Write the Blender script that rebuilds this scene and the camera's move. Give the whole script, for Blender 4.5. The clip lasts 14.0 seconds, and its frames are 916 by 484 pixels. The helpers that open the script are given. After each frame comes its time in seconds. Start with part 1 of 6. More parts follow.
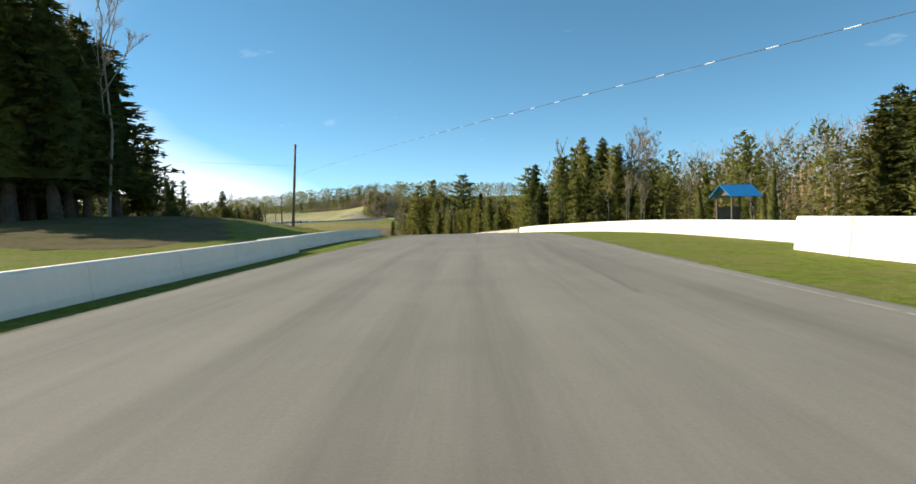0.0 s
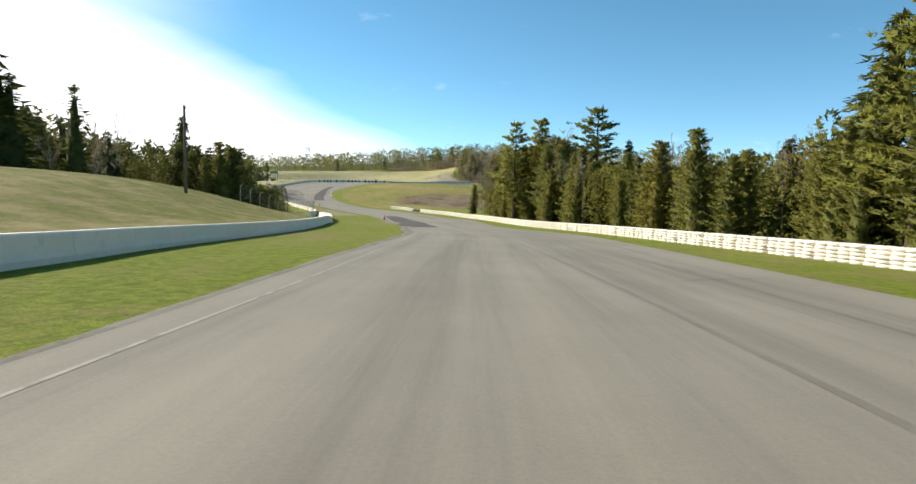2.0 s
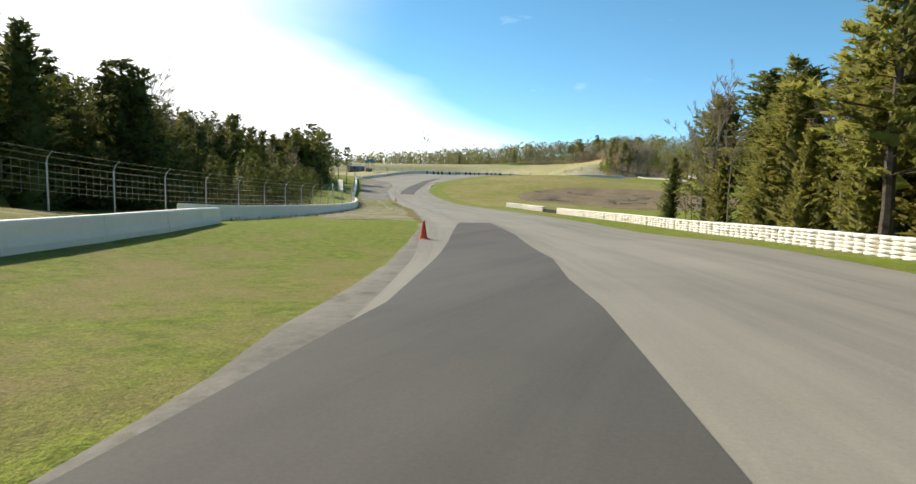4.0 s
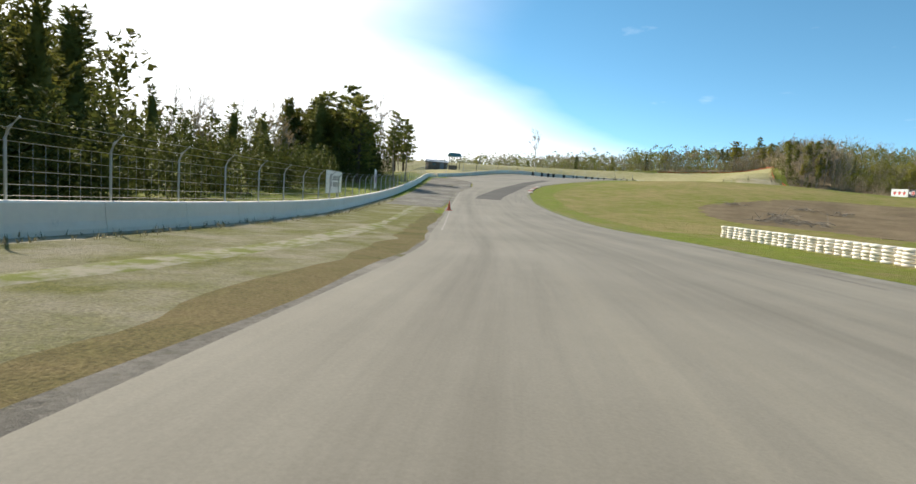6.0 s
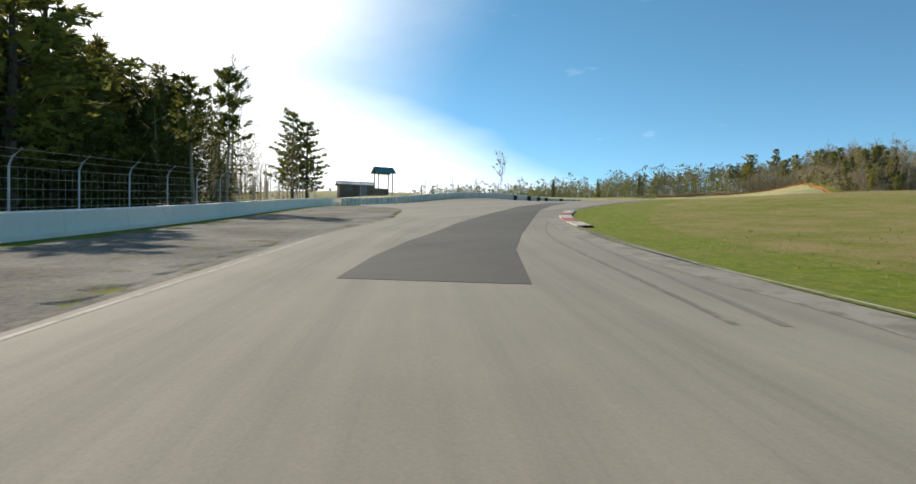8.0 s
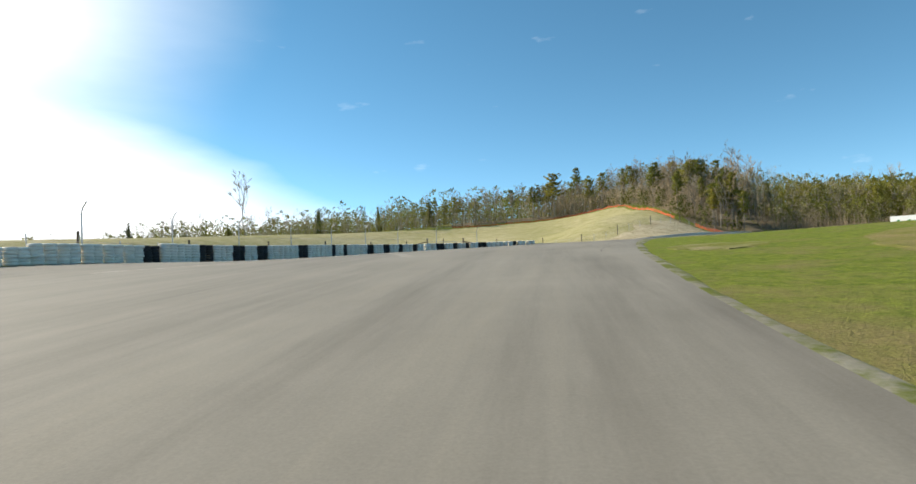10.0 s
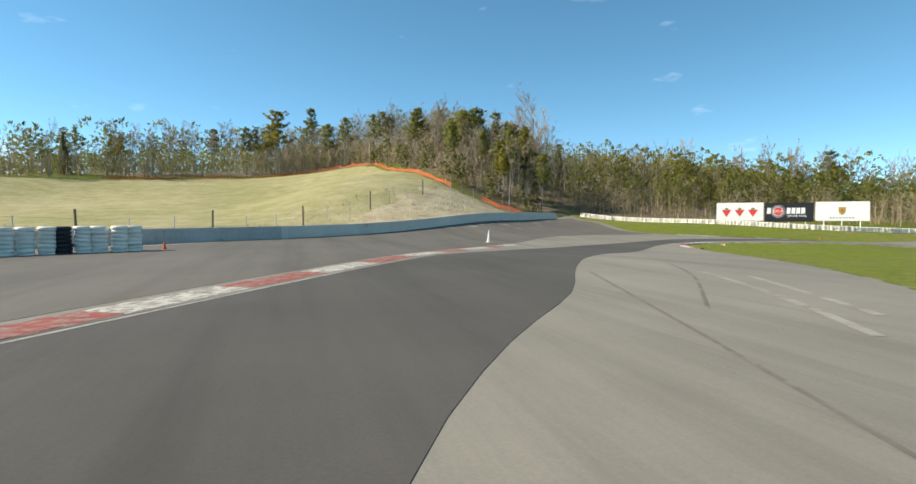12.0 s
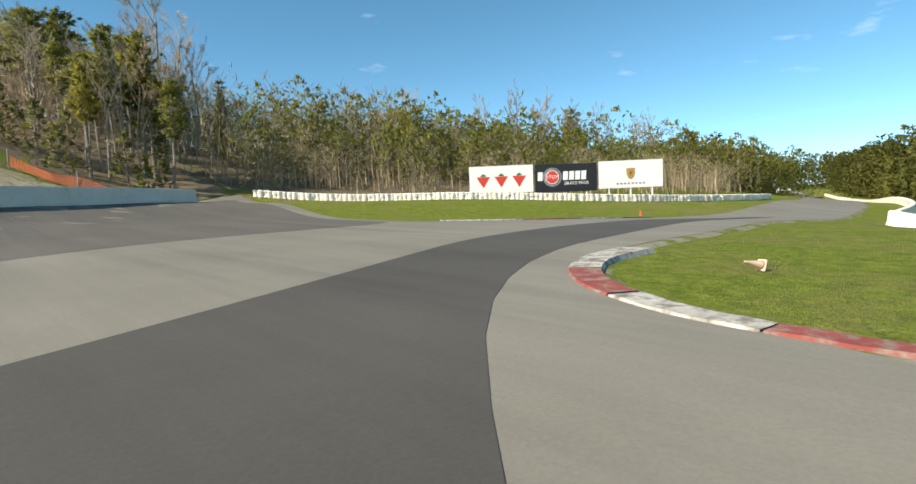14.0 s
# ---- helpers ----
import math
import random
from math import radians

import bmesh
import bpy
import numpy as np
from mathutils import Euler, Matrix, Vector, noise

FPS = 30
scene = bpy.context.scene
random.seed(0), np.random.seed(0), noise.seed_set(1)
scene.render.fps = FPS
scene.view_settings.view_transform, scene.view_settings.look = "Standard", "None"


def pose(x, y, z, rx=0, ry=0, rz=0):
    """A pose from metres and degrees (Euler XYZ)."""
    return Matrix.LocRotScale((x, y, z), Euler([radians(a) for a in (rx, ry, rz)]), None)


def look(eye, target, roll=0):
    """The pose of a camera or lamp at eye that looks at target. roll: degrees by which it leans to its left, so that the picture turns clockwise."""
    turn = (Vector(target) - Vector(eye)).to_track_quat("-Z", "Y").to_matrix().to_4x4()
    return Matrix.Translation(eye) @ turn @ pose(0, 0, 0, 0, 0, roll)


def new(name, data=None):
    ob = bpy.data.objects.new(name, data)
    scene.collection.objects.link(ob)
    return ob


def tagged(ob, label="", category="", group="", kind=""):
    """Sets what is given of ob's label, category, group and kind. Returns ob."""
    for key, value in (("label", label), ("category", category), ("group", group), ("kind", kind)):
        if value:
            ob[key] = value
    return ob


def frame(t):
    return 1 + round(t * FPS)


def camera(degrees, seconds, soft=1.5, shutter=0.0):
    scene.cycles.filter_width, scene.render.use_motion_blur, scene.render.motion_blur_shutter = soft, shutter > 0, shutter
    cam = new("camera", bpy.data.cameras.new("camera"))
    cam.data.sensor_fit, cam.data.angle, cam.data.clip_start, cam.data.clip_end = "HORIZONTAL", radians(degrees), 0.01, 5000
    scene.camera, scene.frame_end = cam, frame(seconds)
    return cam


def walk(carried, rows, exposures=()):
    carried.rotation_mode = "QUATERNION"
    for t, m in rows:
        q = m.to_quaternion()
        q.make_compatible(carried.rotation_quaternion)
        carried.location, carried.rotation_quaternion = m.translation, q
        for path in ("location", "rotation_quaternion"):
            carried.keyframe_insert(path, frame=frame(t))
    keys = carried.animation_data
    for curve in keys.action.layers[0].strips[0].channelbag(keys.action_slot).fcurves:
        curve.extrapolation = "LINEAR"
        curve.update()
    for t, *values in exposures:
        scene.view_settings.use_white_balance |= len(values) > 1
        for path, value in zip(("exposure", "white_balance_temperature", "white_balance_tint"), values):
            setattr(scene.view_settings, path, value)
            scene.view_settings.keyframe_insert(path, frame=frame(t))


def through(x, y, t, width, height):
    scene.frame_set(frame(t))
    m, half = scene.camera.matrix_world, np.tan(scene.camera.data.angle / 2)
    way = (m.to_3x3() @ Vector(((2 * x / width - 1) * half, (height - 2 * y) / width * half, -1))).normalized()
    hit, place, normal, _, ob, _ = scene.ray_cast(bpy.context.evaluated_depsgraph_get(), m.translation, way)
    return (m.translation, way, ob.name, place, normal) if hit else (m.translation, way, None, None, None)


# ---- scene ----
cam = camera(78.4, 14.0)
PATH = (
    (0.0, pose(0.0, 0.0, 1.2, 87.5, 1.55, 0.47)),
    (0.5, pose(0.25, 16.88, 1.25, 86.82, -0.03, 2.96)),
    (1.0, pose(-0.41, 33.13, 1.27, 85.85, -0.74, 6.28)),
    (1.5, pose(-1.78, 48.55, 1.12, 84.78, -1.27, 8.97)),
    (2.0, pose(-3.61, 63.02, 0.53, 84.2, -1.54, 11.0)),
    (2.5, pose(-6.18, 76.67, -0.12, 83.61, -1.24, 13.71)),
    (3.0, pose(-9.39, 90.07, -0.88, 83.4, -1.24, 16.86)),
    (3.5, pose(-13.42, 102.82, -1.59, 83.48, 0.53, 20.54)),
    (4.0, pose(-17.67, 115.78, -2.28, 83.99, -1.73, 24.69)),
    (4.2, pose(-19.5, 120.23, -2.52, 84.56, -1.81, 26.12)),
    (4.7, pose(-24.23, 131.25, -2.85, 85.19, -1.73, 28.67)),
    (5.2, pose(-29.34, 141.89, -3.16, 84.92, -2.07, 31.14)),
    (5.8, pose(-36.09, 154.27, -3.67, 84.45, -2.97, 34.79)),
    (6.3, pose(-42.41, 164.58, -4.03, 85.13, -4.41, 37.04)),
    (6.5, pose(-45.07, 168.76, -4.13, 85.76, -3.47, 37.2)),
    (7.0, pose(-52.14, 178.96, -4.31, 86.72, -2.91, 37.05)),
    (7.5, pose(-59.31, 189.65, -4.3, 87.49, -2.84, 34.96)),
    (8.0, pose(-65.91, 201.15, -4.02, 88.87, -1.22, 31.51)),
    (8.2, pose(-68.36, 205.9, -3.8, 89.42, 0.28, 29.55)),
    (8.7, pose(-73.61, 217.66, -2.92, 90.84, 0.71, 24.45)),
    (9.2, pose(-77.43, 229.13, -1.87, 91.88, 1.26, 18.88)),
    (9.7, pose(-79.95, 240.24, -0.87, 92.24, 1.98, 13.08)),
    (10.3, pose(-81.39, 252.9, 0.17, 91.34, 2.99, 6.2)),
    (10.5, pose(-81.65, 256.98, 0.46, 90.69, 3.46, 4.06)),
    (11.0, pose(-81.32, 267.08, 1.14, 89.6, 3.87, -2.48)),
    (11.5, pose(-79.86, 276.56, 1.55, 88.44, 2.46, -9.59)),
    (12.0, pose(-77.49, 284.69, 1.79, 87.51, 0.03, -16.49)),
    (12.5, pose(-74.29, 291.94, 1.85, 86.85, -0.46, -22.73)),
    (13.0, pose(-70.32, 298.2, 1.82, 86.22, -0.49, -28.85)),
    (13.5, pose(-66.13, 303.33, 1.47, 85.89, 0.6, -36.26)),
    (14.0, pose(-61.92, 307.45, 1.18, 85.6, 2.43, -44.7)),
)
walk(cam, PATH, ((0.0, 0.28), (2.0, 0.45), (4.0, 0.52), (6.3, 0.38), (8.2, 0.22), (10.3, 0.42), (12.0, 0.5), (14.0, 0.5)))
# ---- world, sun ----
SUN_AZ, SUN_EL = 75.0, 36.0          # degrees left of +y, degrees up
sun_dir = Vector((-math.sin(radians(SUN_AZ)) * math.cos(radians(SUN_EL)),
                  math.cos(radians(SUN_AZ)) * math.cos(radians(SUN_EL)), math.sin(radians(SUN_EL))))
world = bpy.data.worlds.new("world")
scene.world = world
world.use_nodes = True
wn, wl = world.node_tree.nodes, world.node_tree.links
sky = wn.new("ShaderNodeTexSky")
sky.sky_type, sky.sun_disc = "NISHITA", False
sky.sun_elevation, sky.sun_rotation = radians(SUN_EL), radians(-SUN_AZ)
sky.air_density, sky.dust_density, sky.ozone_density = 0.6, 0.0, 1.4
wn["Background"].inputs["Strength"].default_value = 0.142
where = wn.new("ShaderNodeTexCoord").outputs["Generated"]
lifted = wn.new("ShaderNodeVectorMath")     # the clear air keeps its blue down to the tree tops
lifted.operation = "ADD"
lifted.inputs[1].default_value = (0, 0, 0.03)
wl.new(where, lifted.inputs[0])
wl.new(lifted.outputs[0], sky.inputs["Vector"])


def sky_math(op, a, b=None, clamp=False):
    m = wn.new("ShaderNodeMath")
    m.operation, m.use_clamp = op, clamp
    for k, v in enumerate((a, b)):
        if isinstance(v, (int, float)):
            m.inputs[k].default_value = v
        elif v is not None:
            wl.new(v, m.inputs[k])
    return m.outputs[0]


# thin bright cirrus round the sun, and a low bank of cloud beneath it
deep = wn.new("ShaderNodeHueSaturation")
deep.inputs["Saturation"].default_value, deep.inputs["Hue"].default_value = 1.14, 0.477
wl.new(sky.outputs[0], deep.inputs["Color"])
to_sun = wn.new("ShaderNodeVectorMath")
to_sun.operation = "DOT_PRODUCT"
wl.new(where, to_sun.inputs[0])
to_sun.inputs[1].default_value = (-math.sin(radians(72)) * 0.90, math.cos(radians(72)) * 0.90, 0.43)
wisp = wn.new("ShaderNodeTexNoise")
wisp.inputs["Scale"].default_value, wisp.inputs["Detail"].default_value = 2.2, 9.0
stretch = wn.new("ShaderNodeMapping")
stretch.inputs["Scale"].default_value = (1.0, 1.0, 3.5)
stretch.inputs["Rotation"].default_value = (0.25, 0.15, 0)
wl.new(where, stretch.inputs["Vector"])
wl.new(stretch.outputs[0], wisp.inputs["Vector"])
split = wn.new("ShaderNodeSeparateXYZ")
wl.new(where, split.inputs[0])
veil = sky_math("POWER", sky_math("MULTIPLY", sky_math("SUBTRACT", sky_math("ADD", to_sun.outputs["Value"], sky_math("MULTIPLY", sky_math("SUBTRACT", wisp.outputs[0], 0.5), 0.08)), 0.75), 5.4, True), 2.0)
along = wn.new("ShaderNodeVectorMath")
along.operation = "DOT_PRODUCT"
wl.new(where, along.inputs[0])
along.inputs[1].default_value = (-math.sin(radians(72)), math.cos(radians(72)), 0)
bank = sky_math("MULTIPLY", sky_math("SUBTRACT", along.outputs["Value"], 0.46), 0.68)
low = sky_math("MULTIPLY", sky_math("SUBTRACT", sky_math("ADD", bank, sky_math("MULTIPLY", sky_math("SUBTRACT", wisp.outputs[0], 0.5), 0.12)), split.outputs[2]), 7.0, True)
small = wn.new("ShaderNodeTexNoise")
small.inputs["Scale"].default_value, small.inputs["Detail"].default_value = 9.0, 6.0
wl.new(stretch.outputs[0], small.inputs["Vector"])
puffs = sky_math("MULTIPLY", sky_math("SUBTRACT", small.outputs[0], 0.66), 4.0, True)
cloud = sky_math("MAXIMUM", sky_math("SUBTRACT", sky_math("ADD", veil, low), sky_math("MULTIPLY", veil, low)), sky_math("MULTIPLY", puffs, 0.4))
haze = wn.new("ShaderNodeMix")
haze.data_type = "RGBA"
wl.new(cloud, haze.inputs[0])
wl.new(deep.outputs[0], haze.inputs[6])
haze.inputs[7].default_value = (8.5, 8.7, 8.9, 1)
wl.new(haze.outputs[2], wn["Background"].inputs["Color"])

sun = new("sun", bpy.data.lights.new("sun", "SUN"))
sun.data.energy, sun.data.angle, sun.data.color = 5.0, radians(0.6), (1.0, 0.915, 0.77)
sun.matrix_world = look(sun_dir * 400, (0, 0, 0))


# ---- materials ----
def nodes_of(name):
    m = bpy.data.materials.new(name)
    m.use_nodes = True
    nt = m.node_tree
    return m, nt.nodes, nt.links, nt.nodes["Principled BSDF"]


def noise_node(n, l, scale, detail=6.0, rough=0.6, vec=None):
    t = n.new("ShaderNodeTexNoise")
    t.inputs["Scale"].default_value, t.inputs["Detail"].default_value, t.inputs["Roughness"].default_value = scale, detail, rough
    if vec is not None:
        l.new(vec, t.inputs["Vector"])
    return t


def ramp(n, l, src, stops):
    r = n.new("ShaderNodeValToRGB")
    el = r.color_ramp.elements
    while len(el) < len(stops):
        el.new(0.5)
    for e, (p, c) in zip(el, stops):
        e.position, e.color = p, (*c, 1)
    l.new(src, r.inputs[0])
    return r


def mixed(n, l, fac, a, b, mode="MIX"):
    m = n.new("ShaderNodeMix")
    m.data_type, m.blend_type = "RGBA", mode
    for key, v in ((0, fac), (6, a), (7, b)):
        if isinstance(v, (int, float)):
            m.inputs[key].default_value = v
        elif isinstance(v, tuple):
            m.inputs[key].default_value = (*v, 1)
        else:
            l.new(v, m.inputs[key])
    return m.outputs[2]


def bump(n, l, p, src, strength, dist):
    b = n.new("ShaderNodeBump")
    b.inputs["Strength"].default_value, b.inputs["Distance"].default_value = strength, dist
    l.new(src, b.inputs["Height"])
    l.new(b.outputs[0], p.inputs["Normal"])


def coords(n):
    return n.new("ShaderNodeTexCoord").outputs["Object"]


def mat_two(name, dark, light, big, fine, rough=0.9, bump_s=0.4, bump_d=0.02, extra=None, extra_at=(0.6, 0.7), spec=0.3):
    """Two tones mixed by a large and a fine noise, with relief."""
    m, n, l, p = nodes_of(name)
    v = coords(n)
    a, b = noise_node(n, l, big, 5, 0.6, v), noise_node(n, l, fine, 8, 0.7, v)
    mid = tuple((x + y) / 2 for x, y in zip(dark, light))
    ra = ramp(n, l, a.outputs[0], ((0.35, dark), (0.65, light)))
    rb = ramp(n, l, b.outputs[0], ((0.3, dark), (0.5, mid), (0.72, light)))
    col = mixed(n, l, 0.55, ra.outputs[0], rb.outputs[0])
    if extra:
        c = noise_node(n, l, big * 2.3, 6, 0.65, v)
        f = ramp(n, l, c.outputs[0], ((extra_at[0], (0, 0, 0)), (extra_at[1], (1, 1, 1))))
        col = mixed(n, l, f.outputs[0], col, extra)
    l.new(col, p.inputs["Base Color"])
    p.inputs["Roughness"].default_value = rough
    p.inputs["Specular IOR Level"].default_value = spec
    bump(n, l, p, b.outputs[0], bump_s, bump_d)
    return m


def mat_plain(name, col, rough=0.6, metal=0.0, var=0.12, scale=3.0, bump_s=0.1):
    m, n, l, p = nodes_of(name)
    t = noise_node(n, l, scale, 6, 0.65, coords(n))
    r = ramp(n, l, t.outputs[0], ((0.3, tuple(c * (1 - var) for c in col)), (0.7, tuple(min(1, c * (1 + var)) for c in col))))
    l.new(r.outputs[0], p.inputs["Base Color"])
    p.inputs["Roughness"].default_value, p.inputs["Metallic"].default_value = rough, metal
    bump(n, l, p, t.outputs[0], bump_s, 0.01)
    return m


def mat_grass(name, dark, light, dry, at_dry=(0.48, 0.62), tone=(0.6, 1.35)):
    """Turf: green and dry tufts mixed at several sizes, none of them large enough to smear."""
    m, n, l, p = nodes_of(name)
    v = coords(n)
    big, mid, small, fine = noise_node(n, l, 0.045, 4, 0.6, v), noise_node(n, l, 0.55, 8, 0.72, v), noise_node(n, l, 4.0, 6, 0.75, v), noise_node(n, l, 28.0, 4, 0.7, v)
    green = ramp(n, l, small.outputs[0], ((0.36, dark), (0.64, light)))
    s = n.new("ShaderNodeMath")
    s.operation = "MULTIPLY_ADD"
    l.new(big.outputs[0], s.inputs[0])
    s.inputs[1].default_value = 0.40
    half = n.new("ShaderNodeMath")
    half.operation = "MULTIPLY"
    l.new(mid.outputs[0], half.inputs[0])
    half.inputs[1].default_value = 0.60
    l.new(half.outputs[0], s.inputs[2])
    f = ramp(n, l, s.outputs[0], ((at_dry[0], (0, 0, 0)), (at_dry[1], (1, 1, 1))))
    col = mixed(n, l, f.outputs[0], green.outputs[0], dry)
    t = ramp(n, l, fine.outputs[0], ((0.3, (tone[0],) * 3), (0.7, (tone[1],) * 3)))
    col = mixed(n, l, 1.0, col, t.outputs[0], "MULTIPLY")
    l.new(col, p.inputs["Base Color"])
    p.inputs["Roughness"].default_value, p.inputs["Specular IOR Level"].default_value = 0.95, 0.12
    add = n.new("ShaderNodeMath")
    l.new(small.outputs[0], add.inputs[0])
    l.new(fine.outputs[0], add.inputs[1])
    bump(n, l, p, add.outputs[0], 0.9, 0.05)
    return m


def mat_leaf(name, dark, light, through=0.15):
    """Foliage: each clump and each tree has its own tone, and some light comes through."""
    m, n, l, p = nodes_of(name)
    info, geo = n.new("ShaderNodeObjectInfo"), n.new("ShaderNodeNewGeometry")
    clump = noise_node(n, l, 1.3, 3, 0.6, coords(n))
    tuft = ramp(n, l, clump.outputs[0], ((0.36, (0, 0, 0)), (0.64, (1, 1, 1))))
    r = ramp(n, l, mixed(n, l, 0.38, tuft.outputs[0], geo.outputs["Random Per Island"]), ((0.0, dark), (1.0, light)))
    r2 = ramp(n, l, info.outputs["Random"], ((0.0, (0.66, 0.74, 0.72)), (0.45, (0.95, 1.0, 0.95)), (0.8, (1.08, 1.04, 0.88)), (1.0, (1.22, 1.08, 0.8))))
    col = mixed(n, l, 1.0, r.outputs[0], r2.outputs[0], "MULTIPLY")
    l.new(col, p.inputs["Base Color"])
    p.inputs["Roughness"].default_value = 0.75
    p.inputs["Specular IOR Level"].default_value = 0.25
    tr = n.new("ShaderNodeBsdfTranslucent")
    l.new(col, tr.inputs["Color"])
    mx = n.new("ShaderNodeMixShader")
    mx.inputs[0].default_value = through
    l.new(p.outputs[0], mx.inputs[1])
    l.new(tr.outputs[0], mx.inputs[2])
    l.new(mx.outputs[0], n["Material Output"].inputs["Surface"])
    return m


def mat_track(name, dark, light, along):
    """Worn asphalt: aggregate, blotches, and faint streaks drawn out along the way of travel."""
    m, n, l, p = nodes_of(name)
    v = coords(n)
    big, fine = noise_node(n, l, 0.22, 6, 0.65, v), noise_node(n, l, 38.0, 8, 0.75, v)
    mid = tuple((a + b) / 2 for a, b in zip(dark, light))
    base = mixed(n, l, 0.5, ramp(n, l, big.outputs[0], ((0.3, dark), (0.7, light))).outputs[0], ramp(n, l, fine.outputs[0], ((0.3, dark), (0.5, mid), (0.7, light))).outputs[0])
    mp = n.new("ShaderNodeMapping")
    l.new(n.new("ShaderNodeTexCoord").outputs["UV" if along == "uv" else "Object"], mp.inputs["Vector"])
    mp.inputs["Scale"].default_value = (9.0, 0.03, 1.0) if along == "uv" else (0.8, 0.05, 0.3)
    streak = noise_node(n, l, 1.0, 7, 0.7, mp.outputs[0])
    tone = ramp(n, l, streak.outputs[0], ((0.28, (0.70, 0.69, 0.68)), (0.5, (0.98, 0.98, 0.98)), (0.72, (1.16, 1.15, 1.12))))
    col = mixed(n, l, 1.0, base, tone.outputs[0], "MULTIPLY")
    l.new(col, p.inputs["Base Color"])
    p.inputs["Roughness"].default_value, p.inputs["Specular IOR Level"].default_value = 0.85, 0.3
    bump(n, l, p, fine.outputs[0], 0.25, 0.005)
    return m


TRACK = mat_track("track_asphalt", (0.163, 0.147, 0.117), (0.255, 0.234, 0.191), "uv")
ASPHALT = mat_track("asphalt", (0.163, 0.148, 0.118), (0.255, 0.235, 0.193), "object")
ASPHALT_NEW = mat_track("asphalt_new", (0.054, 0.049, 0.042), (0.098, 0.089, 0.077), "object")
ASPHALT_MID = mat_track("asphalt_apron", (0.090, 0.081, 0.067), (0.148, 0.134, 0.111), "object")
GRASS = mat_grass("grass", (0.100, 0.135, 0.012), (0.215, 0.25, 0.032), (0.225, 0.185, 0.070), (0.475, 0.615))
SHOULDER = mat_two("gravel_shoulder", (0.12, 0.11, 0.092), (0.235, 0.218, 0.185), 0.6, 7.0, 0.95, 0.9, 0.03, (0.11, 0.10, 0.075), (0.55, 0.7), spec=0.1)
TRAIL = mat_two("grassy_gravel", (0.19, 0.175, 0.125), (0.33, 0.30, 0.225), 0.7, 7.0, 0.95, 0.8, 0.03, (0.135, 0.15, 0.03), (0.44, 0.58), spec=0.1)
BROWN_TURF = mat_grass("brown_turf", (0.085, 0.082, 0.022), (0.165, 0.145, 0.050), (0.19, 0.145, 0.065), (0.42, 0.58), (0.55, 1.4))
INFIELD = mat_grass("infield_turf", (0.110, 0.132, 0.016), (0.215, 0.218, 0.038), (0.27, 0.215, 0.088), (0.42, 0.58))
SAND = mat_two("pale_sand", (0.24, 0.215, 0.15), (0.42, 0.38, 0.28), 0.6, 8.0, 0.95, 0.8, 0.03, (0.16, 0.17, 0.05), (0.56, 0.7), spec=0.1)
TAN = mat_grass("dry_slope", (0.235, 0.225, 0.080), (0.36, 0.335, 0.150), (0.45, 0.39, 0.225), (0.42, 0.60), (0.72, 1.22))
DIRT = mat_two("dirt", (0.095, 0.070, 0.040), (0.25, 0.19, 0.115), 0.3, 1.8, 0.95, 1.0, 0.12, (0.12, 0.11, 0.04), (0.6, 0.75), spec=0.1)
GRAVEL = mat_two("gravel", (0.085, 0.078, 0.066), (0.31, 0.288, 0.25), 0.45, 11.0, 0.95, 1.0, 0.05, (0.12, 0.115, 0.045), (0.56, 0.70), spec=0.1)
CONCRETE = mat_two("painted_concrete", (0.86, 0.765, 0.64), (0.96, 0.87, 0.745), 0.6, 6.0, 0.7, 0.25, 0.01, (0.55, 0.52, 0.45), (0.66, 0.8))
CONCRETE_WORN = mat_two("worn_painted_concrete", (0.60, 0.52, 0.42), (0.78, 0.69, 0.57), 0.5, 7.0, 0.8, 0.3, 0.01, (0.30, 0.27, 0.225), (0.62, 0.74))
CONCRETE_GREY = mat_two("bare_concrete", (0.39, 0.36, 0.315), (0.56, 0.52, 0.465), 0.4, 5.0, 0.8, 0.3, 0.01, (0.24, 0.23, 0.21), (0.62, 0.8))
TYRE_WHITE = mat_plain("white_painted_rubber", (0.86, 0.79, 0.68), 0.6, 0, 0.14, 2.0)
TYRE_BLACK = mat_plain("black_rubber", (0.02, 0.02, 0.021), 0.7, 0, 0.3, 3.0)
RED = mat_two("worn_red_paint", (0.19, 0.045, 0.036), (0.33, 0.082, 0.064), 2.5, 14.0, 0.8, 0.4, 0.01, (0.25, 0.2, 0.16), (0.47, 0.62))
WHITE = mat_two("worn_white_paint", (0.33, 0.31, 0.26), (0.60, 0.575, 0.51), 2.5, 14.0, 0.8, 0.4, 0.01, (0.20, 0.17, 0.135), (0.45, 0.60))
BARK = mat_two("bark", (0.045, 0.032, 0.022), (0.13, 0.10, 0.075), 1.0, 8.0, 0.95, 0.8, 0.03)
BARK_PALE = mat_two("pale_bark", (0.15, 0.125, 0.095), (0.36, 0.32, 0.265), 1.0, 6.0, 0.9, 0.5, 0.02)
NEEDLE = mat_leaf("dark_needles", (0.052, 0.060, 0.014), (0.142, 0.146, 0.034), 0.42)
CEDAR = mat_leaf("cedar_foliage", (0.112, 0.113, 0.023), (0.245, 0.232, 0.056), 0.45)
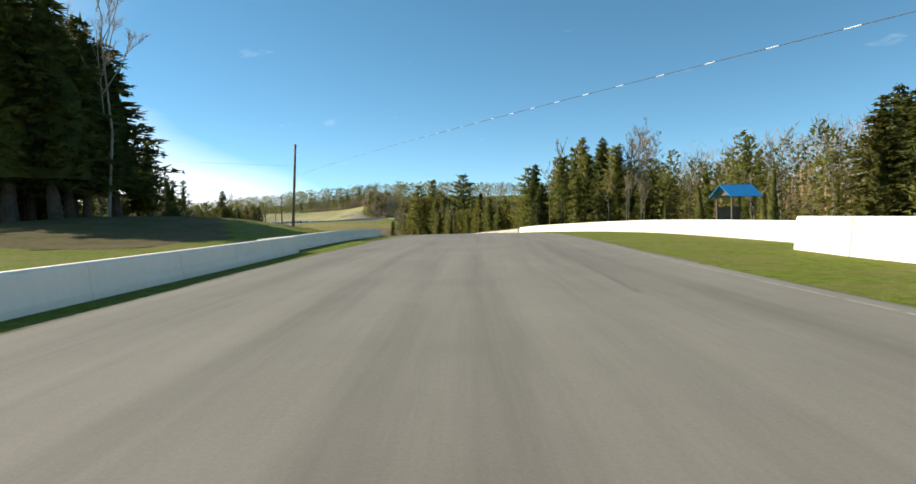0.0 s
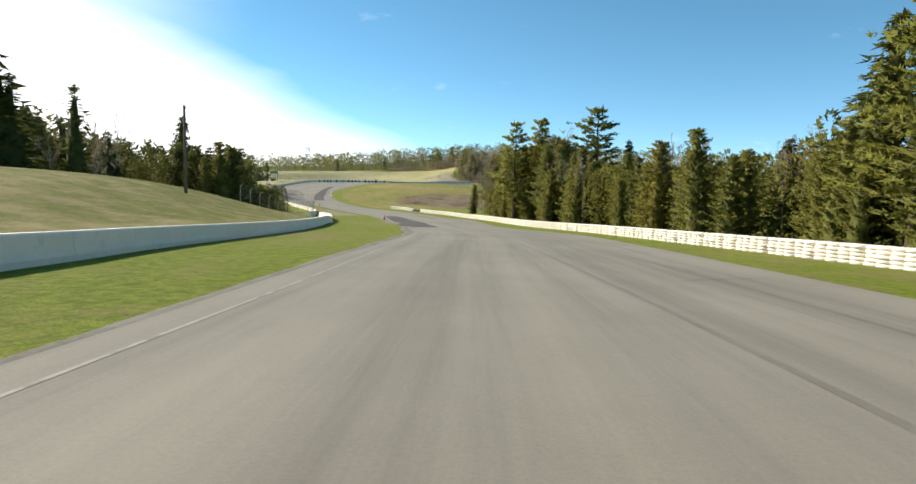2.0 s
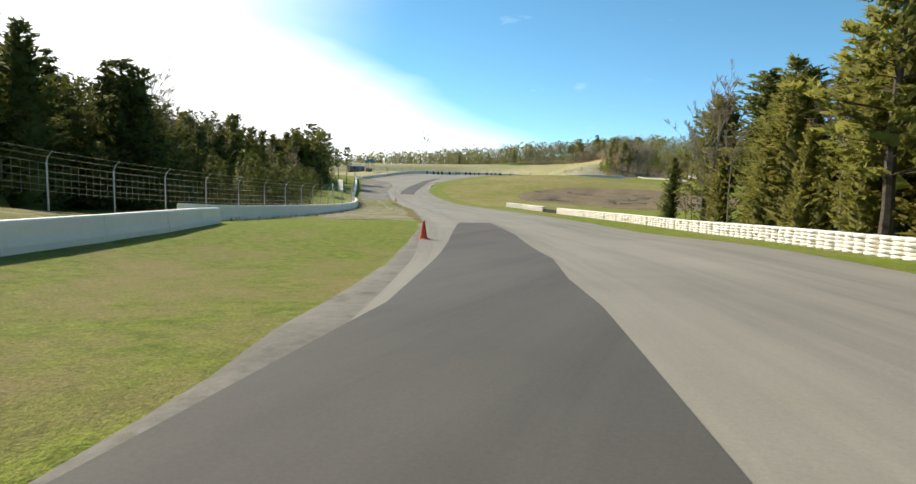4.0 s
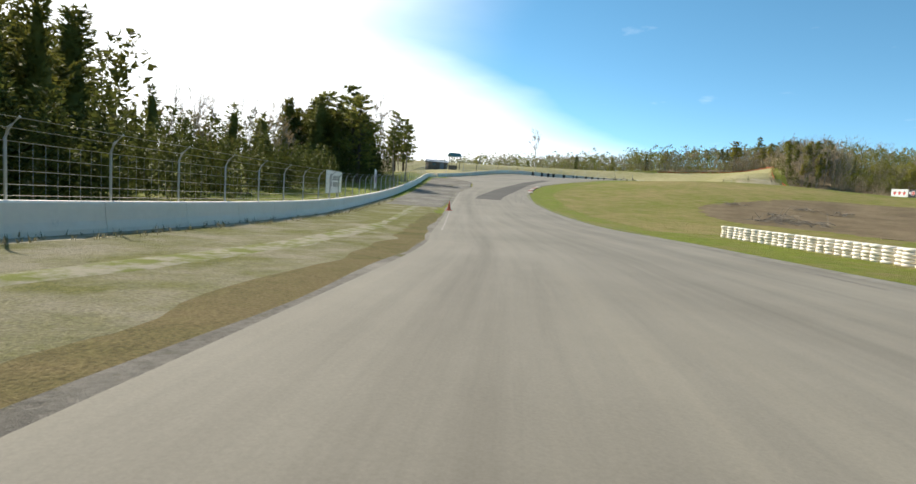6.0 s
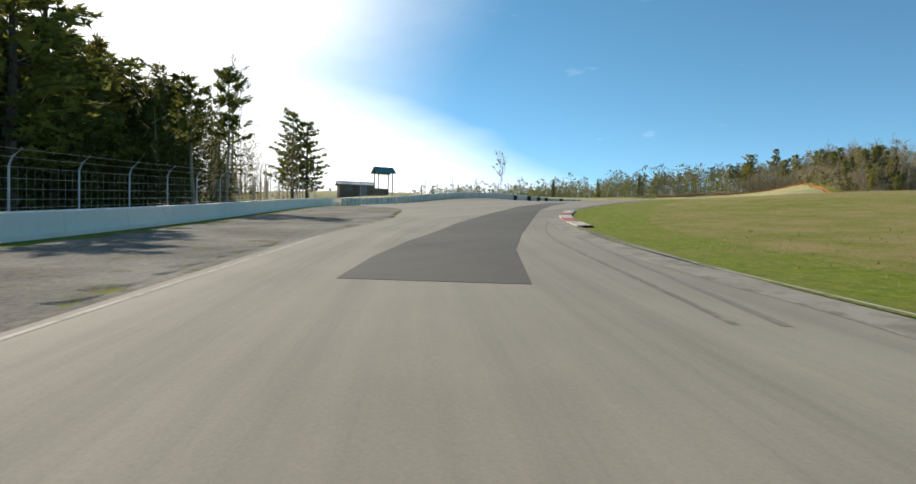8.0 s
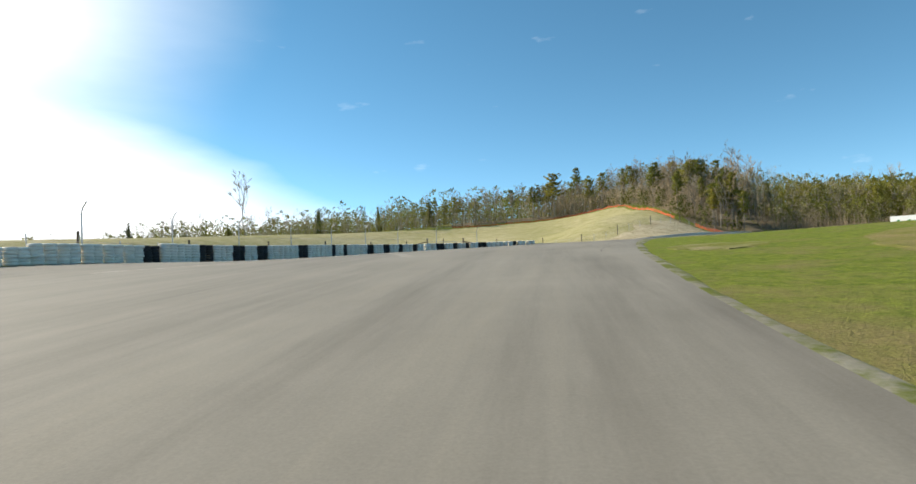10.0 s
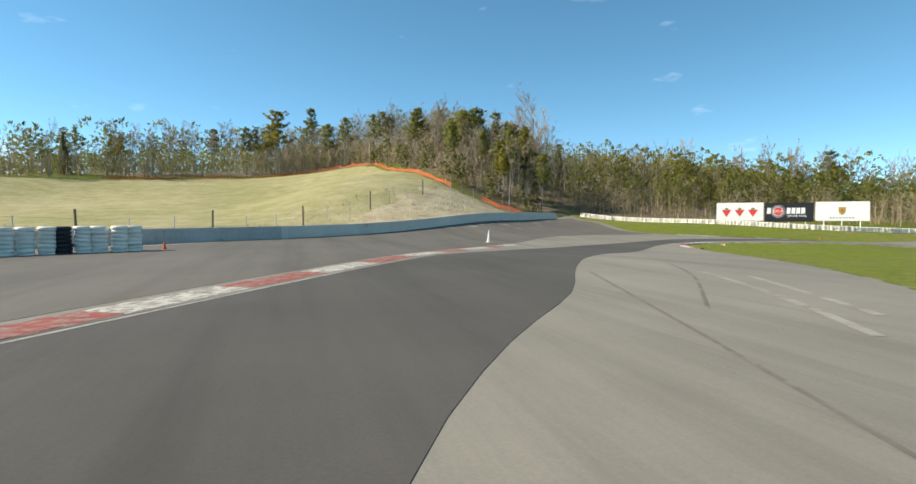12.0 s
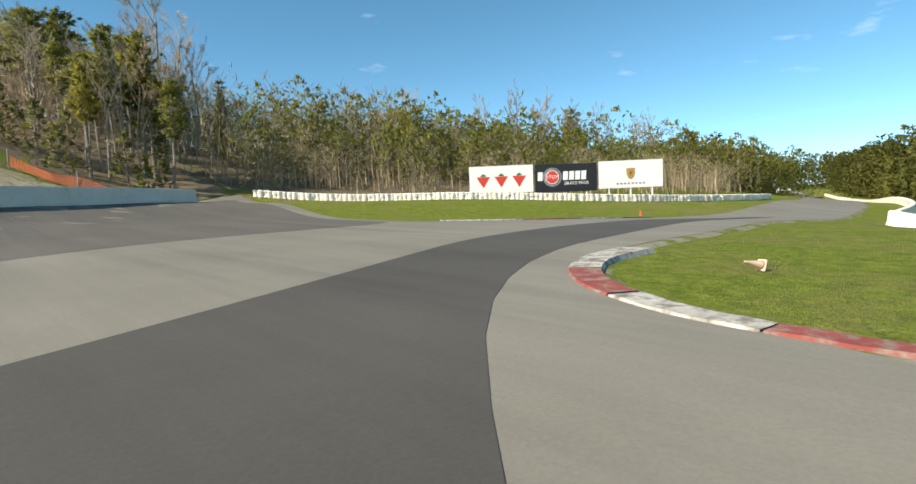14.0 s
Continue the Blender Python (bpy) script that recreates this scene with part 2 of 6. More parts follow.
PINE = mat_leaf("pine_needles", (0.122, 0.126, 0.024), (0.315, 0.302, 0.070), 0.48)
TWIG = mat_leaf("bare_twigs", (0.27, 0.205, 0.145), (0.50, 0.405, 0.30), 0.2)
WOOD = mat_two("weathered_wood", (0.10, 0.08, 0.06), (0.22, 0.18, 0.14), 1.0, 10.0, 0.9, 0.4, 0.01)
STEEL = mat_plain("galvanised_steel", (0.42, 0.43, 0.44), 0.45, 0.8, 0.15)
ORANGE = mat_plain("orange_plastic_net", (0.60, 0.105, 0.03), 0.6)
CONE_RED = mat_plain("orange_cone_plastic", (0.72, 0.10, 0.03), 0.5)
BLUE = mat_plain("blue_metal_roof", (0.02, 0.22, 0.52), 0.45)
BOARD_WHITE = mat_plain("white_sign_board", (0.80, 0.80, 0.79), 0.5, 0, 0.04, 0.7)
BOARD_BLACK = mat_plain("black_sign_board", (0.015, 0.015, 0.018), 0.5)
SIGN_RED = mat_plain("red_sign_print", (0.62, 0.05, 0.03), 0.5)
SIGN_BLUE = mat_plain("blue_sign_print", (0.03, 0.06, 0.30), 0.5)
SIGN_GREY = mat_plain("grey_sign_print", (0.22, 0.23, 0.25), 0.5)
SIGN_GOLD = mat_plain("gold_sign_print", (0.40, 0.27, 0.07), 0.5)
SIGN_GREEN = mat_plain("green_sign_print", (0.03, 0.20, 0.08), 0.5)
CAR_RED = mat_plain("red_car_paint", (0.55, 0.015, 0.015), 0.25, 0, 0.05)
GLASS_DARK = mat_plain("dark_glass", (0.02, 0.025, 0.03), 0.08)
LAMP_RED = mat_plain("red_lamp_lens", (0.5, 0.01, 0.01), 0.2)
CABLE = mat_plain("cable_black", (0.03, 0.03, 0.03), 0.6)


# ---- helpers ----
def link(name, bm, mat, parent=None, label="", smooth=False):
    me = bpy.data.meshes.new(name)
    bm.to_mesh(me)
    bm.free()
    if smooth:
        me.polygons.foreach_set("use_smooth", [True] * len(me.polygons))
    me.materials.append(mat)
    ob = new(name, me)
    if parent:
        ob.parent = parent
    if label:
        ob["label"] = label
    return ob


def part(name, bm, mat, parent, label="", smooth=False):
    return link(name, bm, mat, parent, label, smooth)


def raw(name, verts, faces, mat, parent=None, smooth=False, normals=None):
    me = bpy.data.meshes.new(name)
    me.from_pydata(verts, [], faces)
    me.materials.append(mat)
    if smooth:
        me.polygons.foreach_set("use_smooth", [True] * len(me.polygons))
    if normals is not None:
        me.polygons.foreach_set("use_smooth", [True] * len(me.polygons))
        me.normals_split_custom_set_from_vertices(normals)
    ob = new(name, me)
    ob.parent = parent
    return ob


def empty(name, m, label, category, group="", kind=""):
    ob = new(name)
    ob.matrix_world = m
    return tagged(ob, label, category, group, kind)


def box(bm, size, m=Matrix(), bevel=0.0):
    g = bmesh.ops.create_cube(bm, size=1.0, matrix=m @ Matrix.Diagonal((*size, 1)))
    if bevel:
        edges = {e for v in g["verts"] for e in v.link_edges}
        bmesh.ops.bevel(bm, geom=list(edges), offset=bevel, segments=1, affect="EDGES", clamp_overlap=True)


def tube(bm, pts, radii, sides=6):
    """A tapering tube along pts."""
    rings = []
    for i, p in enumerate(pts):
        a, b = Vector(pts[max(0, i - 1)]), Vector(pts[min(len(pts) - 1, i + 1)])
        d = (b - a).normalized()
        u = d.orthogonal().normalized() if abs(d.z) < 0.9 else Vector((1, 0, 0)).cross(d).normalized()
        w = d.cross(u)
        rings.append([bm.verts.new(Vector(p) + radii[i] * (math.cos(k * math.tau / sides) * u + math.sin(k * math.tau / sides) * w)) for k in range(sides)])
    for r, q in zip(rings, rings[1:]):
        for k in range(sides):
            bm.faces.new((r[k], r[(k + 1) % sides], q[(k + 1) % sides], q[k]))
    if radii[-1] > 0.004:
        bm.faces.new(rings[-1])
    bm.faces.new(rings[0][::-1])


def smooth_line(pts, step):
    """Points every step metres on a smooth curve through pts (2D)."""
    P = [Vector(p) for p in pts]
    P = [2 * P[0] - P[1], *P, 2 * P[-1] - P[-2]]
    out = []
    for i in range(1, len(P) - 2):
        a, b, c, d = P[i - 1:i + 3]
        k = max(1, round((c - b).length / step))
        for j in range(k):
            t = j / k
            out.append(0.5 * (2 * b + (c - a) * t + (2 * a - 5 * b + 4 * c - d) * t * t + (3 * b - a - 3 * c + d) * t ** 3))
    out.append(P[-2])
    return out


# ---- the lie of the land ----
ROAD_Z = np.array([(0, -40, -0.2), (0, 0, 0), (-0.4, 33, 0.07), (-3.6, 63, -0.67), (-9.4, 90, -2.08), (-17.7, 116, -3.48), (-24, 131, -4.05),
                   (-36, 154, -4.87), (-45, 169, -5.33), (-52, 179, -5.5), (-59, 190, -5.5), (-66, 201, -5.2), (-73.6, 217.7, -4.1),
                   (-77.4, 229, -3.07), (-80, 240, -2.07), (-81.6, 257, -0.74), (-81.3, 267, -0.06), (-79.9, 276.5, 0.35), (-76, 289, 0.6),
                   (-70, 298, 0.6), (-66, 303.3, 0.3), (-62, 307.5, 0.0), (-54, 312, 0.1), (-45, 315, 0), (-35, 316, -0.4), (-25, 317.3, -0.7), (-12, 318.5, -1.0), (4, 321.5, -1.6), (26, 327, -2.1), (60, 336, -2.7), (100, 347, -3), (150, 362, -2.2), (185, 374, -1)])
MID = []
for p, q in zip(ROAD_Z, ROAD_Z[1:]):
    k = max(1, round(float(np.hypot(*(q - p)[:2])) / 1.5))
    MID += [p + (q - p) * j / k for j in range(k)]
MID = np.array(MID + [ROAD_Z[-1]])
# hills: middle x, y, long and short half width, turn of the long axis, height
HILLS = ((-80.9, 402.2, 46.4, 63.5, 16.1, 5.3), (-51.5, 376.4, 21.1, 25.2, -43.7, 4.4), (-67.3, 344.9, 11, 15.1, -18.7, 3.3), (-144.1, 308.3, 64.2, 14, 65.6, 4.6), (-41.1, 94.0, 25.9, 14.2, 90.3, 3.8), (-44.8, 47.3, 79.8, 7.0, 76.6, -0.8), (-10, 418, 90, 42, 0, 10), (-28, 327.5, 24, 6, -20, 0.9), (-18, 306.5, 22, 6.5, 5, -1.6),
         (-170, 400, 70, 60, 0, 8), (-250, 560, 240, 90, 20, 14), (60, 620, 240, 90, 0, 26), (160, 180, 90, 90, 0, 6), (-112, 262, 14, 14, 0, 1.2), (-27, 48, 21, 13.5, 90, 2.3), (-20, 345, 40, 14, -27, 3.2), (-55, 255, 16, 30, 0, 0.8), (-100, 316, 13, 8, 40, 0.9))


def land(xs, ys):
    """Height of the ground at arrays of x and y."""
    xs, ys = np.asarray(xs, float), np.asarray(ys, float)
    d = (xs[..., None] - MID[:, 0]) ** 2 + (ys[..., None] - MID[:, 1]) ** 2
    w = 1 / (d + 9) ** 2.5
    z = (w * MID[:, 2]).sum(-1) / w.sum(-1)
    for cx, cy, a, b, turn, h in HILLS:
        c, s = math.cos(radians(turn)), math.sin(radians(turn))
        u, v = (xs - cx) * c + (ys - cy) * s, -(xs - cx) * s + (ys - cy) * c
        z = z + h * np.exp(-((u / a) ** 2 + (v / b) ** 2) ** 1.5)
    return z


def at(x, y, lift=0.0):
    return float(land(x, y)) + lift


# left and right edge of the track, side by side
LEFT = [(-5, -40), (-5, 10), (-4.5, 25), (-4.2, 40), (-5, 50), (-7.4, 66), (-9.2, 76), (-12, 93), (-14.4, 101), (-19, 115.6), (-23.5, 126), (-27, 133), (-32, 143),
        (-39, 155), (-47, 168.6), (-51.3, 174.6), (-64, 192.5), (-69.6, 200.6), (-77.5, 212.5), (-82.2, 222)]
RIGHT = [(5, -40), (5, 9), (5.6, 25), (5.6, 36), (4.6, 45), (3.1, 63), (1.8, 73), (-1.2, 92), (-4.2, 102), (-9, 113), (-15.8, 135.4), (-20.5, 144), (-33, 167), (-42.6, 180.5),
         (-49.5, 187.6), (-54.9, 194.6), (-60.4, 201.9), (-66.6, 210.2), (-72, 218.8), (-75.2, 225.3), (-77.6, 233), (-78.8, 245), (-78.6, 260), (-77.2, 271), (-74.2, 281),
         (-72.2, 285.5), (-68, 291.5), (-64.5, 297), (-60, 303.5), (-58.2, 308.2), (-57, 310.6), (-54.5, 311.7), (-49, 312.1), (-43.8, 312.8), (-35, 313.4), (-22.6, 314.8), (4, 318.5), (40, 328), (90, 341), (131, 351.5), (180, 369)]
OUTER = [(-82.2, 222), (-88, 230), (-96, 236), (-100.5, 241), (-100, 255), (-98.5, 270), (-97, 280), (-93.5, 296), (-88, 304), (-91, 308.6), (-78.3, 316.3), (-64, 328), (-50.8, 339.5),
         (-46.5, 343), (-48.3, 332.8), (-49.6, 326), (-49.6, 322.4), (-46.4, 320.3), (-42, 319.6), (-33, 320.0), (-27, 319.9), (-12, 321.2), (8, 324.5), (26, 329.4), (60, 339.5), (90, 348), (150, 366), (180, 378)]


def sheet(name, poly, lift, mat, cell=1.2, edge=None):
    """A piece of paving that follows the ground inside a closed outline."""
    bm = bmesh.new()
    vs = [bm.verts.new((p[0], p[1], 0)) for p in poly]
    f = bm.faces.new(vs)
    bmesh.ops.triangulate(bm, faces=[f])
    xs, ys = [p[0] for p in poly], [p[1] for p in poly]
    for axis, lo, hi in ((0, min(xs), max(xs)), (1, min(ys), max(ys))):
        c = math.floor(lo / cell) * cell + cell
        while c < hi:
            no = (1, 0, 0) if axis == 0 else (0, 1, 0)
            bmesh.ops.bisect_plane(bm, geom=bm.verts[:] + bm.edges[:] + bm.faces[:], plane_co=(c if axis == 0 else 0, c if axis == 1 else 0, 0), plane_no=no, dist=1e-4)
            c += cell
    co = np.array([v.co for v in bm.verts])
    for v, z in zip(bm.verts, land(co[:, 0], co[:, 1])):
        v.co.z = z + (edge if edge is not None and v.is_boundary else lift)
    if edge is None:
        rim = bmesh.ops.extrude_edge_only(bm, edges=[e for e in bm.edges if e.is_boundary])
        for v in rim["geom"]:
            if isinstance(v, bmesh.types.BMVert):
                v.co.z -= 0.14
    bmesh.ops.recalc_face_normals(bm, faces=bm.faces[:])
    if sum(f.normal.z for f in bm.faces) < 0:
        bmesh.ops.reverse_faces(bm, faces=bm.faces[:])
    return link(name, bm, mat)


def ribbon(name, left, right, lift, mat, across=8, edges=(None, None)):
    """A strip between two lines with the same number of points."""
    verts, faces = [], []
    for a, b in zip(left, right):
        for k in range(across + 1):
            q = a.lerp(b, k / across)
            verts.append((q.x, q.y))
    v = np.array(verts)
    z = land(v[:, 0], v[:, 1]) + lift
    n = across + 1
    for side, drop in zip((0, across), edges):
        if drop is not None:
            z[side::n] += drop - lift
    for i in range(len(left) - 1):
        for k in range(across):
            faces.append((i * n + k, i * n + k + 1, (i + 1) * n + k + 1, (i + 1) * n + k))
    coords3 = [(x, y, h) for (x, y), h in zip(verts, z)]
    ob = raw(name, coords3, faces, mat, smooth=True)
    way = np.r_[0, np.cumsum([(b - a).length for a, b in zip(left, left[1:])])]
    uv = ob.data.uv_layers.new(name="lane")
    idx = np.array([lp.vertex_index for lp in ob.data.loops])
    uv.data.foreach_set("uv", np.stack([(idx % n) / across, way[idx // n]], 1).ravel())
    return ob


def resample(pts, count):
    c = smooth_line(pts, 0.5)
    s = np.r_[0, np.cumsum([(b - a).length for a, b in zip(c, c[1:])])]
    u = np.linspace(0, s[-1], count)
    x, y = np.interp(u, s, [p.x for p in c]), np.interp(u, s, [p.y for p in c])
    return [Vector((a, b)) for a, b in zip(x, y)]


def offset(line, d):
    """A 2D line moved sideways, to its right."""
    out = []
    for i, p in enumerate(line):
        t = (line[min(i + 1, len(line) - 1)] - line[max(i - 1, 0)]).normalized()
        out.append(p + d * Vector((t.y, -t.x)))
    return out


# ---- ground, one sheet to the horizon ----
def ground_sheet():
    inner_x = np.arange(-170, 71, 1.25)
    inner_y = np.arange(-30, 401, 1.25)
    far = np.array([20, 50, 100, 180, 300, 500, 900, 1600, 2600])
    xs = np.r_[inner_x[0] - far[::-1], inner_x, inner_x[-1] + far]
    ys = np.r_[inner_y[0] - far[::-1], inner_y, inner_y[-1] + far]
    X, Y = np.meshgrid(xs, ys)
    Z = np.concatenate([land(X[i:i + 20], Y[i:i + 20]) for i in range(0, len(ys), 20)])
    w = len(xs)
    idx = np.arange(len(ys) * w).reshape(len(ys), w)
    faces = np.stack([idx[:-1, :-1], idx[:-1, 1:], idx[1:, 1:], idx[1:, :-1]], -1).reshape(-1, 4)
    ob = raw("ground", np.stack([X, Y, Z], -1).reshape(-1, 3).tolist(), faces.tolist(), GRASS, smooth=True)
    return tagged(ob, "patchy spring grass, green with dry brown tufts", "ground", kind="structure")


ground_sheet()
main = resample(LEFT, 240), resample(RIGHT[:20], 240)
for side in main:
    tagged(ribbon("road_edge", side, [p.copy() for p in side], 0.05, ASPHALT, 1, (None, -0.1)), "broken edge of the asphalt", "road edge", kind="structure")
tagged(ribbon("road", *main, 0.05, TRACK, 10), "worn grey asphalt race track with rubber marks", "road", kind="structure")
corner = [tuple(p) for p in smooth_line(OUTER, 2.5)] + [tuple(p) for p in smooth_line(RIGHT[19:], 1.5)][::-1]
tagged(sheet("road", corner, 0.052, ASPHALT, 1.2), "wide grey asphalt of the hairpin and its run-off", "road", kind="structure")
# ---- walls ----
def barrier(name, pts, height, thick, mat, label, piece=3.0, lift=0.0, group="barrier walls"):
    """A wall of concrete blocks along a line; each block is a part."""
    line = smooth_line(pts, 0.5)
    s = np.r_[0, np.cumsum([(b - a).length for a, b in zip(line, line[1:])])]
    n = max(1, round(s[-1] / piece))
    u = np.linspace(0, s[-1], n + 1)
    X, Y = np.interp(u, s, [p.x for p in line]), np.interp(u, s, [p.y for p in line])
    root = empty(name, pose(X[0], Y[0], at(X[0], Y[0])), label, "barrier", group)
    inv = root.matrix_world.inverted()
    for i in range(n):
        a, b = Vector((X[i], Y[i], at(X[i], Y[i]) + lift)), Vector((X[i + 1], Y[i + 1], at(X[i + 1], Y[i + 1]) + lift))
        d = (b - a).normalized()
        r = Vector((d.y, -d.x, 0)).normalized() * thick / 2
        a, b = a + d * 0.008, b - d * 0.008
        up = Vector((0, 0, 1))
        c = 0.04
        prof = ((1.25, -0.4), (1.25, 0.12), (1.0, 0.28), (0.85, height - c), (0.6, height), (-0.6, height), (-0.85, height - c), (-1.0, 0.28), (-1.25, 0.12), (-1.25, -0.4))
        bm = bmesh.new()
        ra = [bm.verts.new(inv @ (a + r * x + up * z)) for x, z in prof]
        rb = [bm.verts.new(inv @ (b + r * x + up * z)) for x, z in prof]
        k = len(prof)
        for j in range(k):
            bm.faces.new((ra[j], rb[j], rb[(j + 1) % k], ra[(j + 1) % k]))
        bm.faces.new(ra[::-1])
        bm.faces.new(rb)
        bmesh.ops.recalc_face_normals(bm, faces=bm.faces[:])
        part("block", bm, mat, root)
    return root


barrier("barrier_wall", [(-6.2, -30), (-6.2, 8), (-6.35, 21)], 0.62, 0.3, CONCRETE, "long low white painted concrete barrier beside the grass verge")
barrier("barrier_wall", [(-6.9, 19), (-6.8, 35), (-7.0, 46), (-8.8, 56), (-12.6, 70), (-15.2, 78), (-19.8, 97), (-25.2, 112), (-31.2, 125.6), (-35.2, 131.6)], 0.6, 0.3, CONCRETE,
        "long white painted concrete barrier along the grass bank")
barrier("barrier_wall", [(-36.4, 131), (-44, 149), (-52, 164.2), (-60, 176.6), (-66.5, 185.2), (-74, 195.8), (-82.5, 208.5), (-91, 221), (-101, 235), (-102.9, 238.2), (-102.6, 240.6)], 0.68, 0.32, CONCRETE,
        "white concrete barrier carrying a debris fence")
barrier("barrier_wall", [(9.3, -30), (9.3, 11), (9.6, 16)], 0.95, 0.35, CONCRETE, "tall white painted concrete barrier beside the grass")
barrier("barrier_wall", [(11.5, 16), (11.5, 31), (10.8, 45), (9.6, 56), (8.2, 66), (7.4, 72)], 0.75, 0.35, CONCRETE, "white painted concrete barrier in front of the woods")
barrier("barrier_wall", [(-93.5, 307), (-86, 311), (-78.1, 316.05)], 0.724, 0.35, CONCRETE_GREY, "bare grey concrete barrier below the dry slope")
barrier("barrier_wall", [(-78.2, 316), (-64, 327.6), (-50.7, 339)], 0.72, 0.35, CONCRETE_WORN, "pale concrete barrier with worn stained paint below the dry slope")
# ---- tyre walls ----
def tyre_ring(bm, z, r, h, sides=10):
    prof = ((r - 0.045, z), (r, z + 0.2 * h), (r, z + 0.8 * h), (r - 0.045, z + h))
    rings = [[bm.verts.new((q * math.cos(k * math.tau / sides), q * math.sin(k * math.tau / sides), zz)) for k in range(sides)] for q, zz in prof]
    for a, b in zip(rings, rings[1:]):
        for k in range(sides):
            bm.faces.new((a[k], a[(k + 1) % sides], b[(k + 1) % sides], b[k]))
    bm.faces.new(rings[-1])


STACKS = {}


def stack_mesh(mat, count, r, h, seed):
    key = (mat.name, count, r, h, seed)
    if key not in STACKS:
        rng = random.Random(seed)
        bm = bmesh.new()
        for i in range(count):
            n = len(bm.verts)
            tyre_ring(bm, i * h + 0.004, r * rng.uniform(0.95, 1.03), h * 0.97)
            bm.verts.ensure_lookup_table()
            dx, dy = rng.uniform(-0.025, 0.025), rng.uniform(-0.025, 0.025)
            for v in bm.verts[n:]:
                v.co.x += dx
                v.co.y += dy
        me = bpy.data.meshes.new("tyre_stack")
        bm.to_mesh(me)
        bm.free()
        me.polygons.foreach_set("use_smooth", [True] * len(me.polygons))
        me.materials.append(mat)
        STACKS[key] = me
    return STACKS[key]


def tyre_wall(pts, label, colour, count=5, r=0.27, h=0.125, tight=0.03):
    """A row of bound tyre stacks along a line. colour(i) gives each stack's paint."""
    line = smooth_line(pts, 0.3)
    s = np.r_[0, np.cumsum([(b - a).length for a, b in zip(line, line[1:])])]
    u = np.arange(0, s[-1], 2 * r - tight)
    X, Y = np.interp(u, s, [p.x for p in line]), np.interp(u, s, [p.y for p in line])
    Z = land(X, Y)
    root = empty("tyre_wall", pose(X[0], Y[0], Z[0]), label, "tyre wall", "tyre walls")
    inv, rng = root.matrix_world.inverted(), random.Random(len(u))
    for i, (x, y, z) in enumerate(zip(X, Y, Z)):
        mat, n = colour(i)
        ob = new("tyre_stack", stack_mesh(mat, n or count, r, h, i % 5))
        ob.parent = root
        ob.matrix_basis = inv @ pose(x + rng.uniform(-0.05, 0.05), y + rng.uniform(-0.05, 0.05), z - 0.02, rng.uniform(-1.5, 1.5), rng.uniform(-1.5, 1.5), rng.uniform(0, 360))
    return root


tyre_wall([(7.2, 72.8), (4.4, 84.5), (0.8, 97), (-2.4, 107.5), (-8, 121.5), (-13.6, 136.5), (-20.5, 153), (-27, 165), (-33, 175.5)], "long row of white painted tyre stacks below the woods",
          lambda i: (TYRE_WHITE, 0))
tyre_wall([(-33.3, 175.9), (-36, 180)], "short row of black tyre stacks between white ones", lambda i: (TYRE_BLACK, 3))
tyre_wall([(-36.2, 180.4), (-40, 185.8), (-44.4, 191)], "end of the white painted tyre wall by the infield", lambda i: (TYRE_WHITE, 0))
runs, BLACKS, k = random.Random(12), set(), 60
while k < 160:
    dark = runs.choice((1, 1, 2, 2))
    BLACKS.update(range(k, k + dark))
    k += dark + runs.choice((2, 3, 5, 6))
tyre_wall([(-101.8, 239.5), (-100.9, 255), (-99.4, 270), (-97.9, 280), (-94.4, 296), (-88.4, 303.6), (-82.5, 307.2)], "black and white banded tyre wall round the run-off",
          lambda i: (TYRE_BLACK if i in BLACKS else TYRE_WHITE, 5 if i < 50 else 6 if i < 62 else 7), 8, 0.27, 0.138)
tyre_wall([(-45.6, 342.3), (-40, 337), (-35.5, 332.2), (-29, 326.6), (-22, 323.6), (-14.5, 322.4), (-8, 323.4)], "white painted tyre wall in front of the sign boards", lambda i: (TYRE_WHITE, 0), 4, 0.25, 0.118, 0.2)
barrier("barrier_wall", [(-28.4, 310.4), (-29.8, 311.1), (-28.6, 311.9), (-25, 312.3), (-16.4, 313.2), (0, 314.4), (22, 319), (55, 328), (92, 337.6), (130, 349)], 0.75, 0.4, CONCRETE, "white concrete barrier along the road beyond the hairpin", 4.0)

# ---- paving patches, verges, kerbs ----
near_patch = [(-15.6, 106.4), (-17.4, 109.5), (-18.9, 113), (-20.1, 117.5), (-21.2, 121.5), (-22.3, 124.2), (-23.9, 128.2), (-25.8, 132.8), (-27.6, 137), (-30.6, 144.2),
              (-29.2, 145.4), (-25, 137.6), (-21.1, 128.8), (-19.8, 124.9), (-18.8, 122.4), (-16.8, 116.4), (-14.7, 110.6), (-13.8, 107.6)]
tagged(sheet("road_patch", near_patch, 0.056, ASPHALT_NEW), "dark newer asphalt patch in the track", "road patch", kind="structure")
bend_patch = [(-71.3, 206.8), (-72.7, 209.2), (-74.5, 212.8), (-77.6, 220), (-80.6, 229), (-83.4, 238.5), (-85.2, 248), (-83.4, 248), (-81.6, 240), (-79.2, 232), (-76.4, 224.8), (-73.4, 217.2), (-71.2, 212.2), (-68.9, 207.9)]
tagged(sheet("road_patch", bend_patch, 0.056, ASPHALT_NEW), "dark newer asphalt patch in the bend", "road patch", kind="structure")
